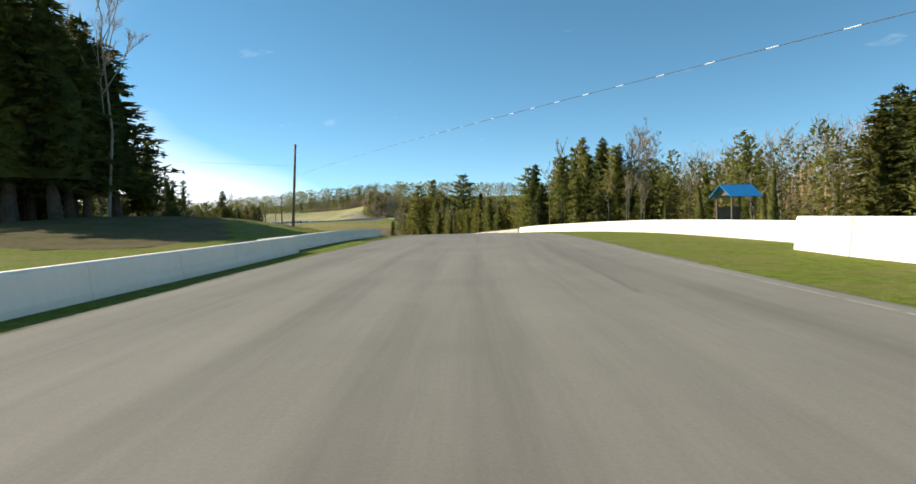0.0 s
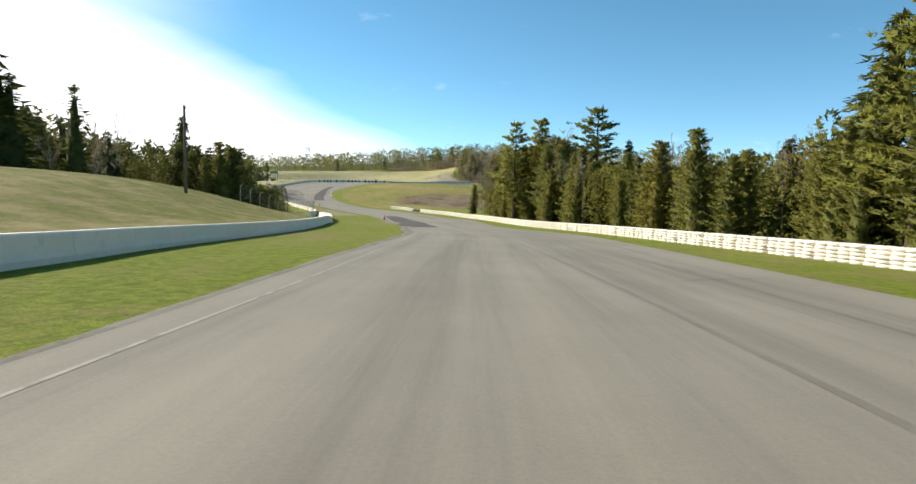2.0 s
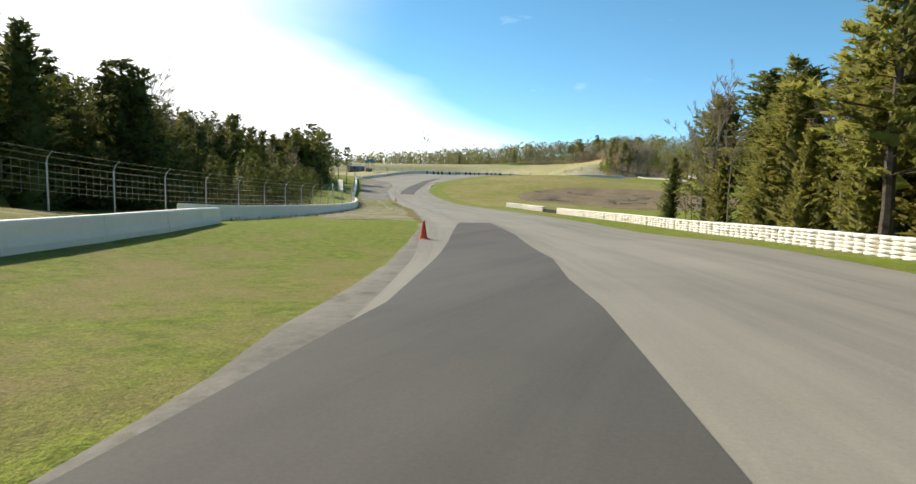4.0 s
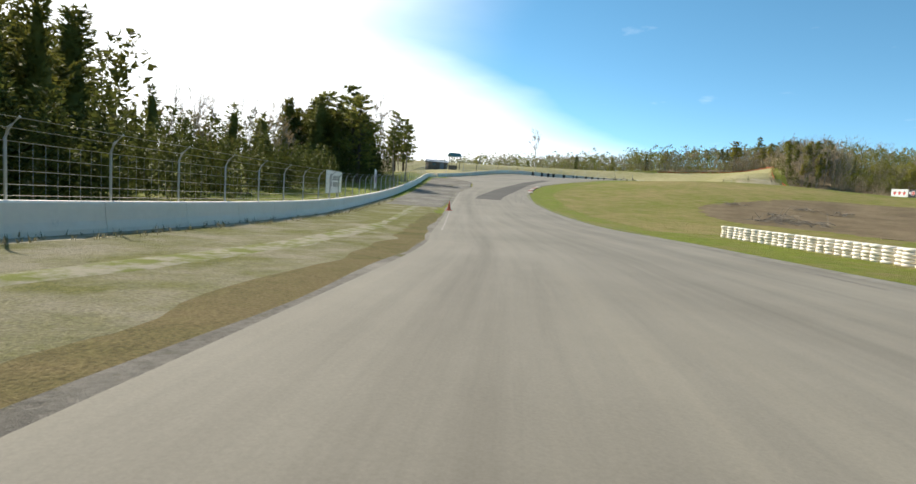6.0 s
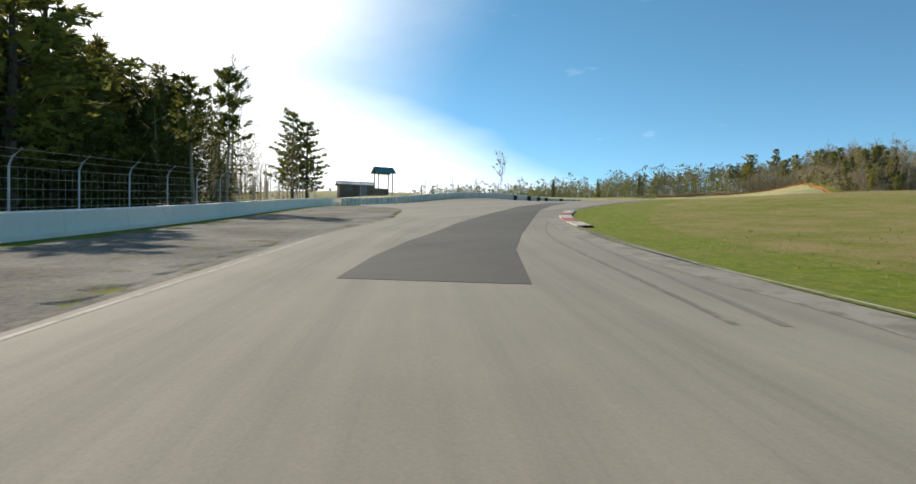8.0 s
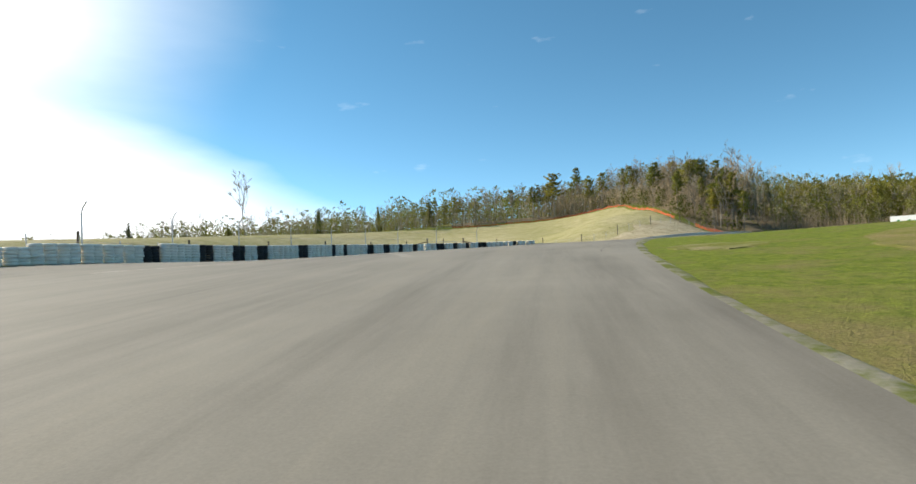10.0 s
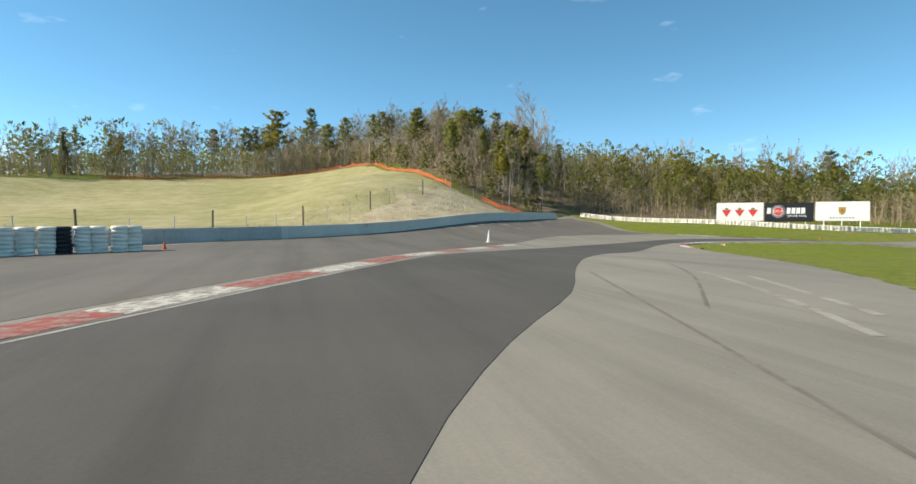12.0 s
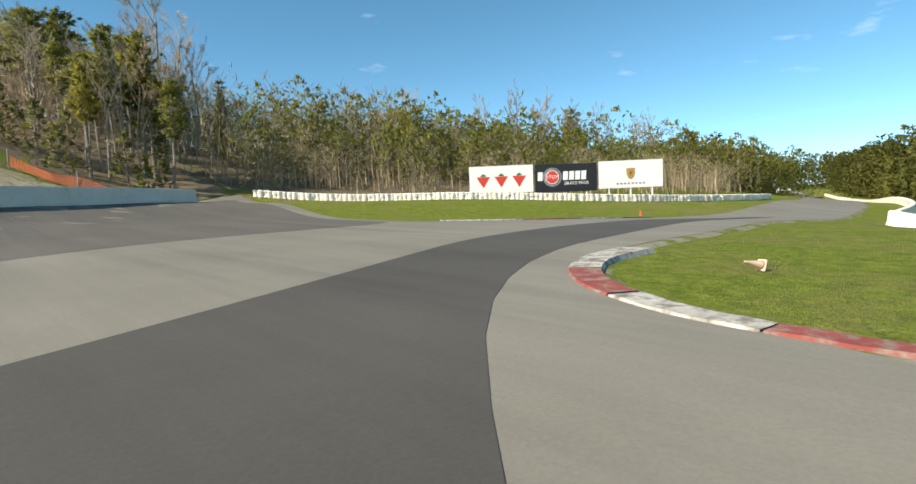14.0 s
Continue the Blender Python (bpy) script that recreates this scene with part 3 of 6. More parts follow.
patch_out = smooth_line([(-83.6, 278.6), (-83.3, 284.4), (-81.4, 288.8), (-79, 292.6), (-76, 297), (-73.2, 301.2), (-70.4, 304.4), (-68, 307), (-65.3, 309.3), (-63, 310.9), (-60.2, 312.2), (-58.2, 313.1), (-56.5, 313.9), (-54.5, 314.8), (-51.8, 315.6), (-48, 316.3), (-42, 316.8), (-32, 317.2)], 1.2)
patch_in = smooth_line([(-80.9, 276.1), (-79.4, 281.6), (-77.2, 286.7), (-75.6, 289.4), (-73.5, 292.2), (-71.6, 295.6), (-69.7, 298.6), (-67.2, 301.9), (-64.3, 304.8), (-61.2, 308), (-59.3, 309.9), (-57.4, 311.3), (-55, 312.4), (-51.5, 313.2), (-45, 314.4), (-32, 316)], 1.2)
tagged(sheet("road_patch", [tuple(p) for p in patch_out] + [tuple(p) for p in patch_in][::-1], 0.056, ASPHALT_NEW), "dark newer asphalt lane round the hairpin", "road patch", kind="structure")
apron_in = smooth_line([(-93.4, 275), (-88.6, 279.6), (-85.2, 284.4), (-82.9, 288.2), (-80.2, 292.6), (-77.1, 297.5), (-74.2, 302.1), (-71.3, 306.5), (-68.6, 310.1), (-67, 311.7), (-65.2, 313.6), (-63.4, 315.9), (-61.2, 318), (-58.6, 319.4), (-55, 320.4), (-51.4, 321.6), (-50.2, 322.6), (-50.4, 326), (-49.2, 332)], 1.5)
apron_out = smooth_line([(-97.2, 276.5), (-95.6, 286), (-93, 296.6), (-88, 304.5), (-78.3, 315.4), (-64, 327), (-51, 338.6), (-47.5, 341.5)], 1.5)
tagged(sheet("road_apron", [tuple(p) for p in apron_in] + [tuple(p) for p in apron_out][::-1], 0.056, ASPHALT_MID), "darker asphalt apron below the concrete barrier", "road", kind="structure")

gravel = [(-64.8, 192.9), (-70.2, 201.3), (-77.9, 212.9), (-82.6, 222.6), (-88.2, 230.8), (-96, 236.8), (-100.4, 236), (-90.6, 222.2), (-82.1, 209.6), (-73.6, 196.8), (-68.6, 189.8)]
tagged(sheet("gravel_bed", gravel, 0.03, GRAVEL, 0.625, -0.09), "grey gravel run-off with weeds beside the track", "gravel", kind="structure")
left_line, right_line = resample(LEFT, 300), resample(RIGHT[:20], 300)
lw = [0.25 + 0.75 * abs(noise.noise(Vector((i * 0.13, 3.1, 0)))) * 2 for i in range(300)]
verge = [p - w * Vector((1, 0.35)).normalized() for p, w in zip(left_line, lw)]
tagged(ribbon("gravel_verge", verge, offset(left_line, 0.05), 0.04, GRAVEL, 2, (-0.05, None)), "broken gravel edge of the track", "gravel", kind="structure")
shoulder = resample([(-6.2, 58), (-7.4, 66), (-9.2, 76), (-12, 93), (-14.4, 101), (-19, 115.6), (-23.5, 126), (-27, 133), (-29.6, 138)], 110)
taper = [min(1.0, i / 45, (109 - i) / 12) for i in range(110)]
tagged(ribbon("gravel_verge", [q + Vector((-1, -0.4)) * (0.12 + k * (0.55 + 0.2 * noise.noise(Vector((i * 0.3, 5.5, 0))))) for i, (q, k) in enumerate(zip(shoulder, taper))], offset(shoulder, 0.1), 0.042, SHOULDER, 3, (-0.06, None)), "raised pale gravel shoulder of the bend", "gravel", kind="structure")
# needle-strewn turf; its dark colour also stands in for the conifers' shade
mound = [(-13.4, 33), (-17.5, 42), (-22, 52), (-30, 61), (-48, 66), (-52, 44), (-40, 32), (-24, 25), (-15.5, 25)]
MOUND = mat_grass("needle_strewn_turf", (0.075, 0.075, 0.022), (0.14, 0.125, 0.045), (0.17, 0.125, 0.065), (0.40, 0.56), (0.55, 1.4))
tagged(sheet("turf_patch", [tuple(q) for q in smooth_line(mound + mound[:1], 2.0)][:-1], 0.03, MOUND, 1.25, -0.06), "brown needle-strewn turf on the mound, coloured darker for the conifers' shade", "turf", kind="structure")
SCUFFED = mat_grass("scuffed_turf", (0.13, 0.145, 0.022), (0.22, 0.22, 0.045), (0.36, 0.30, 0.17), (0.46, 0.60))
for spot in ([(-74.6, 278.2), (-73.6, 275.6), (-72.2, 276.4), (-71.2, 279.5), (-69.6, 284), (-69.4, 287), (-70.4, 288.4), (-72, 285), (-73.2, 281.4)], [(-77.6, 263.5), (-77.2, 264.9), (-75.8, 265.4), (-74.6, 264), (-75.6, 262.2), (-77, 262.6)]):
    tagged(sheet("turf_patch", [tuple(q) for q in smooth_line(spot + spot[:1], 0.6)][:-1], 0.03, SCUFFED, 0.625, -0.05), "scuffed sandy patch in the infield grass", "turf", kind="structure")
rverge = [p + (0.15 + 0.5 * abs(noise.noise(Vector((i * 0.17, 9.2, 0))))) * Vector((1, 0.3)).normalized() for i, p in enumerate(right_line)]
tagged(ribbon("gravel_verge", offset(right_line, -0.05), rverge, 0.04, GRAVEL, 2, (None, -0.05)), "broken gravel edge of the track", "gravel", kind="structure")


inner = resample(RIGHT[18:], 330)
lip = [q + (0.30 + 0.35 * abs(noise.noise(Vector((i * 0.21, 6.4, 0))))) * n for i, (q, n) in enumerate(zip(inner, [b - a for a, b in zip(inner, offset(inner, 1.0))]))]
tagged(ribbon("gravel_verge", offset(inner, -0.04), lip, 0.046, TRAIL, 2, (None, -0.04)), "worn gravel and turf lip of the infield", "gravel", kind="structure")


STRIP = mat_two("pale_worn_concrete", (0.175, 0.16, 0.13), (0.275, 0.255, 0.212), 0.9, 8.0, 0.85, 0.4, 0.008, (0.155, 0.14, 0.11), (0.5, 0.64))
bend_edge = resample(RIGHT[12:20], 120)
strip_in = [q - (0.62 + 0.3 * noise.noise(Vector((i * 0.2, 8.1, 0)))) * w * min(1, i / 20) for i, (q, w) in enumerate(zip(bend_edge, [b - a for a, b in zip(bend_edge, offset(bend_edge, 1.0))]))]
tagged(ribbon("road_strip", strip_in, offset(bend_edge, 0.1), 0.0545, STRIP, 2), "pale worn concrete strip along the inside of the bend", "road strip", kind="structure")


def line_mark(pts, width, mat, label, lift=None):
    c = smooth_line(pts, 1.0)
    lift = lift or (0.0535 if pts[0][1] < 220 else 0.056)
    return tagged(ribbon("road_line", offset(c, -width / 2), offset(c, width / 2), lift, mat, 1), label, "road line", kind="structure")


LINE = mat_two("faded_line_paint", (0.24, 0.22, 0.18), (0.36, 0.34, 0.30), 1.2, 9.0, 0.8, 0.3, 0.004, (0.20, 0.18, 0.15), (0.5, 0.62))
SKID = mat_two("skid_rubber", (0.115, 0.103, 0.083), (0.185, 0.166, 0.135), 1.4, 9.0, 0.75, 0.3, 0.004, (0.2, 0.18, 0.145), (0.52, 0.6))
SCRAPE = mat_two("scraped_asphalt", (0.25, 0.23, 0.19), (0.33, 0.305, 0.255), 1.0, 8.0, 0.85, 0.3, 0.004, (0.22, 0.195, 0.155), (0.46, 0.56))
RUBBER = mat_two("rubber_mark", (0.13, 0.118, 0.098), (0.20, 0.18, 0.148), 0.8, 10.0, 0.75, 0.3, 0.004)
line_mark([(4.7, -20), (4.7, 9), (5.2, 25), (5.2, 36), (4.2, 45)], 0.07, LINE, "faded white edge line")
line_mark([(-4.2, 44), (-5.2, 55), (-7.2, 68), (-8.6, 76), (-11.2, 91)], 0.05, LINE, "faded white edge line")
line_mark([(-51.2, 175), (-63.85, 192.55), (-69.45, 200.6), (-77.3, 212.4)], 0.07, LINE, "faded white edge line")
line_mark([(-54.9, 195.4), (-60.6, 202.8), (-66.9, 211.1), (-72.2, 219.4)], 0.07, LINE, "faded white edge line")
line_mark([(-50, 322), (-46.4, 319.9), (-42, 319.2), (-33, 319.5)], 0.12, LINE, "faded white edge line")
for pts in ([(-0.5, 60), (-3, 74), (-7, 92), (-12, 104), (-16.5, 113)], [(1.2, 62), (-1.3, 78), (-5, 94), (-10, 108)], [(2.5, 8), (3, 22), (2.3, 40), (0.5, 58)],
            [(-66, 207), (-71, 216), (-74.6, 223), (-77.6, 230.5), (-79.5, 240)], [(-64, 206), (-69, 214.5), (-73.4, 222), (-76.8, 229.5)],
            [(-90, 262), (-87, 276), (-83, 288)], [(-94, 268), (-90, 285), (-86, 296)]):
    line_mark(pts, 0.11, RUBBER, "dark tyre rubber streak")
for pts in ([(-75.0, 285.6), (-76.2, 281), (-77.2, 277)], [(-74.8, 284.4), (-75.9, 280), (-76.7, 276.6)], [(-8.6, 98), (-12, 108), (-16.4, 118.5)], [(-6.8, 98.5), (-9.6, 107), (-13, 116)], [(-38, 172), (-46, 184.4), (-55, 195)], [(-66.4, 206.8), (-72.6, 217.4), (-76.4, 227)]):
    line_mark(pts, 0.09, SKID, "curved dark skid mark")
for pts in ([(-75.6, 281), (-76.75, 276.7), (-77.5, 274.7), (-78.2, 272.8), (-79.4, 268.4), (-79.95, 266)], [(-75.9, 278.5), (-77.3, 274), (-78.9, 268)], [(-78.2, 267.9), (-79.1, 265.7), (-79.4, 263.4)],
            [(-71.7, 294.8), (-74.2, 287.8), (-75.2, 284.9), (-76.2, 282.3)], [(-68.6, 296.5), (-70.2, 293.6), (-72.6, 290.4)]):
    line_mark(pts, 0.05, SKID, "thin curved skid mark")
for pts in ([(-69.5, 294.2), (-70.4, 292), (-71.3, 290.2), (-72.2, 288.6)], [(-69.2, 293.3), (-70.2, 291.2), (-71.1, 289.4)]):
    line_mark(pts, 0.14, SCRAPE, "pale scraped streak on the asphalt")
for pts in ([(-92.3, 269), (-91.6, 274.2), (-89.6, 279.4), (-86, 285)], [(-89.2, 275), (-87.6, 271), (-85.8, 266)], [(-95, 262), (-93.4, 268.4), (-91, 275)]):
    line_mark(pts, 0.45, SCRAPE, "pale scraped streak on the asphalt")


line_mark([(-83.3, 284.2), (-81.85, 287.8), (-79.25, 292.0), (-76.15, 296.9), (-73.25, 301.5), (-70.35, 305.9), (-67.6, 309.4), (-66.1, 311.2)], 0.08, LINE, "faded white line beside the kerb", 0.0595)


TAR = mat_two("tar_seam", (0.05, 0.045, 0.038), (0.10, 0.09, 0.075), 1.5, 12.0, 0.7, 0.3, 0.004)


def crack(a, b, seed, width=0.022):
    """A wandering sealed crack across the asphalt."""
    rng, pts = random.Random(seed), []
    for k in range(8):
        q = Vector(a).lerp(Vector(b), k / 7)
        pts.append(q + Vector((rng.uniform(-1, 1), rng.uniform(-1, 1))) * 0.018 * (Vector(b) - Vector(a)).length * (0 < k < 7))
    tagged(line_mark(pts, width, TAR, "dark wandering crack in the asphalt"), "dark wandering crack in the asphalt", "crack", kind="structure")


for k, (a, b) in enumerate((((3.4, 14), (4.8, 15.5)), ((-9.8, 114), (-10.4, 119)), ((-13, 124), (-14.6, 126)), ((-1.5, 74), (0.6, 75.5)),
                            ((-47, 184), (-45.4, 185.4)), ((-49.6, 184), (-51, 189)), ((-79.6, 285.4), (-80.6, 286.8)), ((-64, 300), (-62.6, 301.4)))):
    crack(a, b, 60 + k)


def kerb(pts, width, n, first, label, ribbed=True, rise=0.055, end=None, cuts=()):
    """A kerb of painted blocks; width runs to end along it, and cuts are the metres where uneven blocks meet."""
    end = end or width
    line = smooth_line(pts, 0.25)
    s = np.r_[0, np.cumsum([(b - a).length for a, b in zip(line, line[1:])])]
    joints = [0.0, *cuts, s[-1]] if cuts else [s[-1] * i / n for i in range(n + 1)]
    root = empty("kerb", pose(line[0].x, line[0].y, at(*line[0])), label, "kerb", "kerbs")
    inv = root.matrix_world.inverted()
    for i in range(n):
        lo, hi = joints[i], joints[i + 1] - 0.02
        k = max(2, round((hi - lo) / 0.22))
        bm, prev = bmesh.new(), None
        for j in range(k + 1):
            u = lo + (hi - lo) * j / k
            p = Vector((np.interp(u, s, [q.x for q in line]), np.interp(u, s, [q.y for q in line])))
            q = Vector((np.interp(u + 0.05, s, [q.x for q in line]), np.interp(u + 0.05, s, [q.y for q in line])))
            d = (q - p).normalized() if (q - p).length > 1e-4 else d
            r = Vector((d.y, -d.x))
            up = rise + (0.008 if ribbed and j % 2 else 0.0)
            ring = []
            for o, h in ((-0.5, -0.03), (-0.40, up), (0.40, up), (0.5, -0.03)):
                c = p + r * o * (width + (end - width) * u / s[-1])
                ring.append(bm.verts.new(inv @ Vector((c.x, c.y, at(c.x, c.y) + 0.03 + h))))
            if prev:
                for a in range(3):
                    bm.faces.new((prev[a], prev[a + 1], ring[a + 1], ring[a]))
            prev = ring
        bmesh.ops.recalc_face_normals(bm, faces=bm.faces[:])
        part("kerb_block", bm, (RED, WHITE)[(i + first) % 2], root, ("worn red kerb block", "worn white kerb block")[(i + first) % 2])


kerb([(-84.1, 283.95), (-82.3, 288.0), (-79.7, 292.3), (-76.6, 297.2), (-73.7, 301.8), (-70.8, 306.2), (-68.0, 309.8), (-66.6, 311.5)], 0.85, 14, 0, "worn red and white striped kerb on the outside of the bend", True, 0.022,
     cuts=(1.4, 3.9, 5.5, 7.9, 9.5, 11.9, 14.4, 16.9, 19.9, 22.9, 25.8, 28.9, 30.9))
kerb([(-54.2, 311.5), (-55.4, 311.4), (-56.4, 311.0), (-57.2, 310.35), (-57.75, 309.5), (-57.98, 308.8), (-58.1, 307.8)], 0.55, 4, 1, "worn red and white kerb round the hairpin apex", True, 0.04, 0.28, cuts=(2.3, 3.9, 5.3))
kerb([(-72.8, 221.4), (-74.6, 224.6), (-76.2, 228.4), (-77.3, 232)], 0.7, 5, 1, "short worn red and white kerb at the bend's apex")
kerb([(-48.6, 321.9), (-46.2, 320.4), (-42, 319.75), (-37, 319.9)], 0.4, 4, 1, "faded kerb on the far side of the hairpin")

# ---- slopes ----
RUT = mat_two("bare_earth_rut", (0.17, 0.12, 0.07), (0.31, 0.235, 0.145), 0.8, 6.0, 0.95, 0.9, 0.05, (0.36, 0.31, 0.19), (0.56, 0.68), spec=0.1)
DRY = mat_grass("dry_bank_grass", (0.10, 0.115, 0.020), (0.20, 0.195, 0.050), (0.31, 0.255, 0.125), (0.45, 0.60), (0.55, 1.4))
bank = [(-8.5, 47), (-10.5, 58), (-14.2, 71), (-17, 80), (-21.4, 97), (-26.8, 111), (-32.6, 124), (-37.4, 130), (-46, 128), (-56, 118), (-62, 100), (-60, 80), (-52, 66), (-40, 54), (-24, 46)]
tagged(sheet("slope", bank, 0.05, DRY, 1.25, -0.1), "grass bank with dry brown and sandy patches", "slope", kind="structure")
tan = [(-96, 309.5), (-86, 312.5), (-78.5, 317.2), (-64.2, 328.9), (-53.4, 337.6), (-55.9, 338.9), (-60.3, 342.6), (-62.3, 353), (-64, 366), (-65.5, 378), (-75, 387), (-92, 385), (-110, 374), (-130, 360), (-150, 346), (-167, 320), (-164, 285),
       (-146, 262), (-122, 250), (-107, 244), (-103.6, 252), (-101.6, 270), (-99.8, 281), (-97, 297)]
tagged(sheet("slope", tan, 0.05, TAN, 1.25, -0.1), "bare sandy slope with thin dry grass", "slope", kind="structure")
EARTH = mat_two("bare_sandy_earth", (0.32, 0.255, 0.15), (0.62, 0.535, 0.36), 0.6, 3.0, 0.95, 1.0, 0.22, (0.25, 0.20, 0.105), (0.58, 0.67), spec=0.1)
cut = resample([(-94, 309.6), (-86, 313), (-78.5, 317.7), (-64.2, 329.4), (-56.4, 336.4)], 110)
rim = [p - (4.8 + 2.6 * noise.noise(Vector((i * 0.13, 2.7, 0))) + 0.8 * noise.noise(Vector((i * 0.6, 4.7, 0))) + 3.4 * max(0.0, (i - 62) / 48)) * w for i, (p, w) in enumerate(zip(cut, [b - a for a, b in zip(cut, offset(cut, 1.0))]))]
tagged(ribbon("slope", rim, cut, 0.085, EARTH, 6, (-0.02, None)), "bare sandy cut face of the bank above the barrier", "slope", kind="structure")
dirt = [tuple(p) for p in smooth_line([(-53, 222), (-51, 214.5), (-47, 208), (-40.6, 205), (-33, 199), (-24, 196), (-16, 203), (-11, 214), (-13, 228), (-24, 239), (-34, 242), (-44, 238.6), (-50, 231), (-53, 222)], 2.0)][:-1]
tagged(sheet("dirt_patch", dirt, 0.05, DIRT, 1.25, -0.1), "dark churned earth with dead brush on the infield", "earth", kind="structure")
trail_l = resample([(-42.6, 151), (-47.6, 162.4), (-52.9, 171.7), (-56.2, 177), (-60.7, 182.9), (-69.4, 194)], 90)
trail_r = resample([(-41.8, 151.2), (-46.2, 163), (-51.4, 171.9), (-54.3, 175.6), (-57.5, 180), (-66.6, 193)], 90)
wob = lambda line, k, a: [p + Vector((noise.noise(Vector((i * 0.4, k, 0))), noise.noise(Vector((i * 0.4, k + 9, 0))))) * a for i, p in enumerate(line)]
tagged(ribbon("gravel_trail", wob(trail_l, 2.2, 0.22), wob(trail_r, 7.7, 0.22), 0.03, TRAIL, 4, (-0.05, -0.05)), "pale gravel wheel trail through the verge", "gravel", kind="structure")
foot = resample([(-40, 140.6), (-44, 149), (-52, 164.2), (-60, 176.6), (-66.5, 185.2), (-74, 195.8)], 150)
tagged(ribbon("gravel_trail", offset(foot, 0.1), wob(offset(foot, 0.75), 4.4, 0.6), 0.03, SAND, 3, (None, -0.05)), "pale sandy strip along the foot of the barrier", "gravel", kind="structure")


OLIVE = mat_grass("worn_verge_turf", (0.115, 0.118, 0.028), (0.195, 0.185, 0.058), (0.285, 0.255, 0.175), (0.43, 0.57), (0.6, 1.35))
olive = [(-38, 141), (-44.2, 149.4), (-52.2, 164.6), (-60.2, 177), (-66.7, 185.6), (-73, 194.8), (-67.4, 196.2), (-51.6, 174.8), (-47.4, 168.8), (-39.4, 155.2), (-33.6, 145)]
tagged(sheet("turf_patch", olive, 0.025, OLIVE, 1.0, -0.05), "thin olive turf mixed with pale gravel on the verge", "turf", kind="structure")
side = resample([(-31, 141), (-39, 155), (-47, 168.6), (-51.3, 174.6), (-60, 187)], 90)
tagged(ribbon("turf_strip", [q.lerp(e, 1 - min(1, i / 25)) for i, (q, e) in enumerate(zip(wob(offset(side, -1.5), 3.3, 0.6), side))], offset(side, 0.05), 0.035, BROWN_TURF, 3, (-0.05, None)), "strip of brown worn turf along the track", "turf", kind="structure")
infield = [tuple(q) for q in smooth_line([(-47.5, 190.5), (-58, 203), (-65.5, 214), (-71, 224), (-74, 238), (-74.6, 256), (-70, 266), (-56, 268), (-40, 262), (-28, 248), (-34, 206), (-42, 194), (-47.5, 190.5)], 2.0)][:-1]
tagged(sheet("turf_patch", infield, 0.026, INFIELD, 1.27, -0.012), "dry yellow brown and green infield turf", "turf", kind="structure")


LITTER = mat_two("leaf_litter", (0.13, 0.098, 0.058), (0.27, 0.215, 0.135), 0.5, 5.0, 0.95, 0.9, 0.04, (0.15, 0.14, 0.045), (0.58, 0.72), spec=0.1)
for near_side, far_side in (([(-106, 381.5), (-92, 388), (-75, 390), (-63, 380), (-61, 366), (-59.4, 353), (-57, 342.8), (-52.4, 338.8)], [(-106, 412), (-88, 412), (-66, 405), (-48, 392), (-46, 372), (-46, 356), (-46, 348), (-46.6, 344)]),
                           ([(-46.4, 344), (-37, 337.4), (-30, 336.2), (-20, 332.4), (-8, 330.4), (10, 332), (24, 335)], [(-46, 375), (-36, 372), (-28, 370), (-16, 366), (-4, 362), (12, 358), (28, 352)])):
    tagged(ribbon("forest_floor", resample(far_side, 60), resample(near_side, 60), 0.04, LITTER, 12, (-0.05, -0.05)), "brown leaf litter under the trees", "ground", kind="structure")


def brush(x, y, seed):
    """A heap of dead sticks."""
    rng, bm = random.Random(seed), bmesh.new()
    z = at(x, y)
    for _ in range(26):
        a, r = rng.uniform(0, 6.28), rng.uniform(0, 1.3)
        o = Vector((r * math.cos(a), r * math.sin(a), 0.02 + rng.uniform(0, 0.3)))
        d = Vector((rng.gauss(0, 1), rng.gauss(0, 1), rng.uniform(-0.1, 0.35))).normalized() * rng.uniform(0.5, 1.5)
        tube(bm, [o, o + d * 0.5 + Vector((0, 0, 0.06)), o + d], [0.022, 0.018, 0.008], 3)
    ob = link("brush_heap", bm, BARK_PALE)
    ob.matrix_world = pose(x, y, z)
    tagged(ob, "heap of dead grey sticks on churned earth", "brush", "brush heaps")


rng = random.Random(77)
for i in range(34):
    k = rng.random()
    brush(-48 + 34 * k + rng.uniform(-3, 3), 214 - 4 * k + rng.uniform(-7, 20) * (0.6 + 0.4 * k), i)


for rut in ([(-62, 345.6), (-60.9, 341), (-59.2, 337), (-57.4, 334.2)], [(-61.1, 345), (-59.8, 340.8), (-57.8, 337), (-56, 335.4)]):
    c = smooth_line(rut, 0.5)
    wide = [0.32 + 0.22 * noise.noise(Vector((i * 0.5, rut[0][0], 0))) for i in range(len(c))]
    tagged(ribbon("dirt_patch", [q + Vector((-w, -0.3 * w)) for q, w in zip(c, wide)], [q + Vector((w, 0.3 * w)) for q, w in zip(c, wide)], 0.10, RUT, 2, (0.0, 0.0)), "brown eroded rut down the sandy slope", "earth", kind="structure")


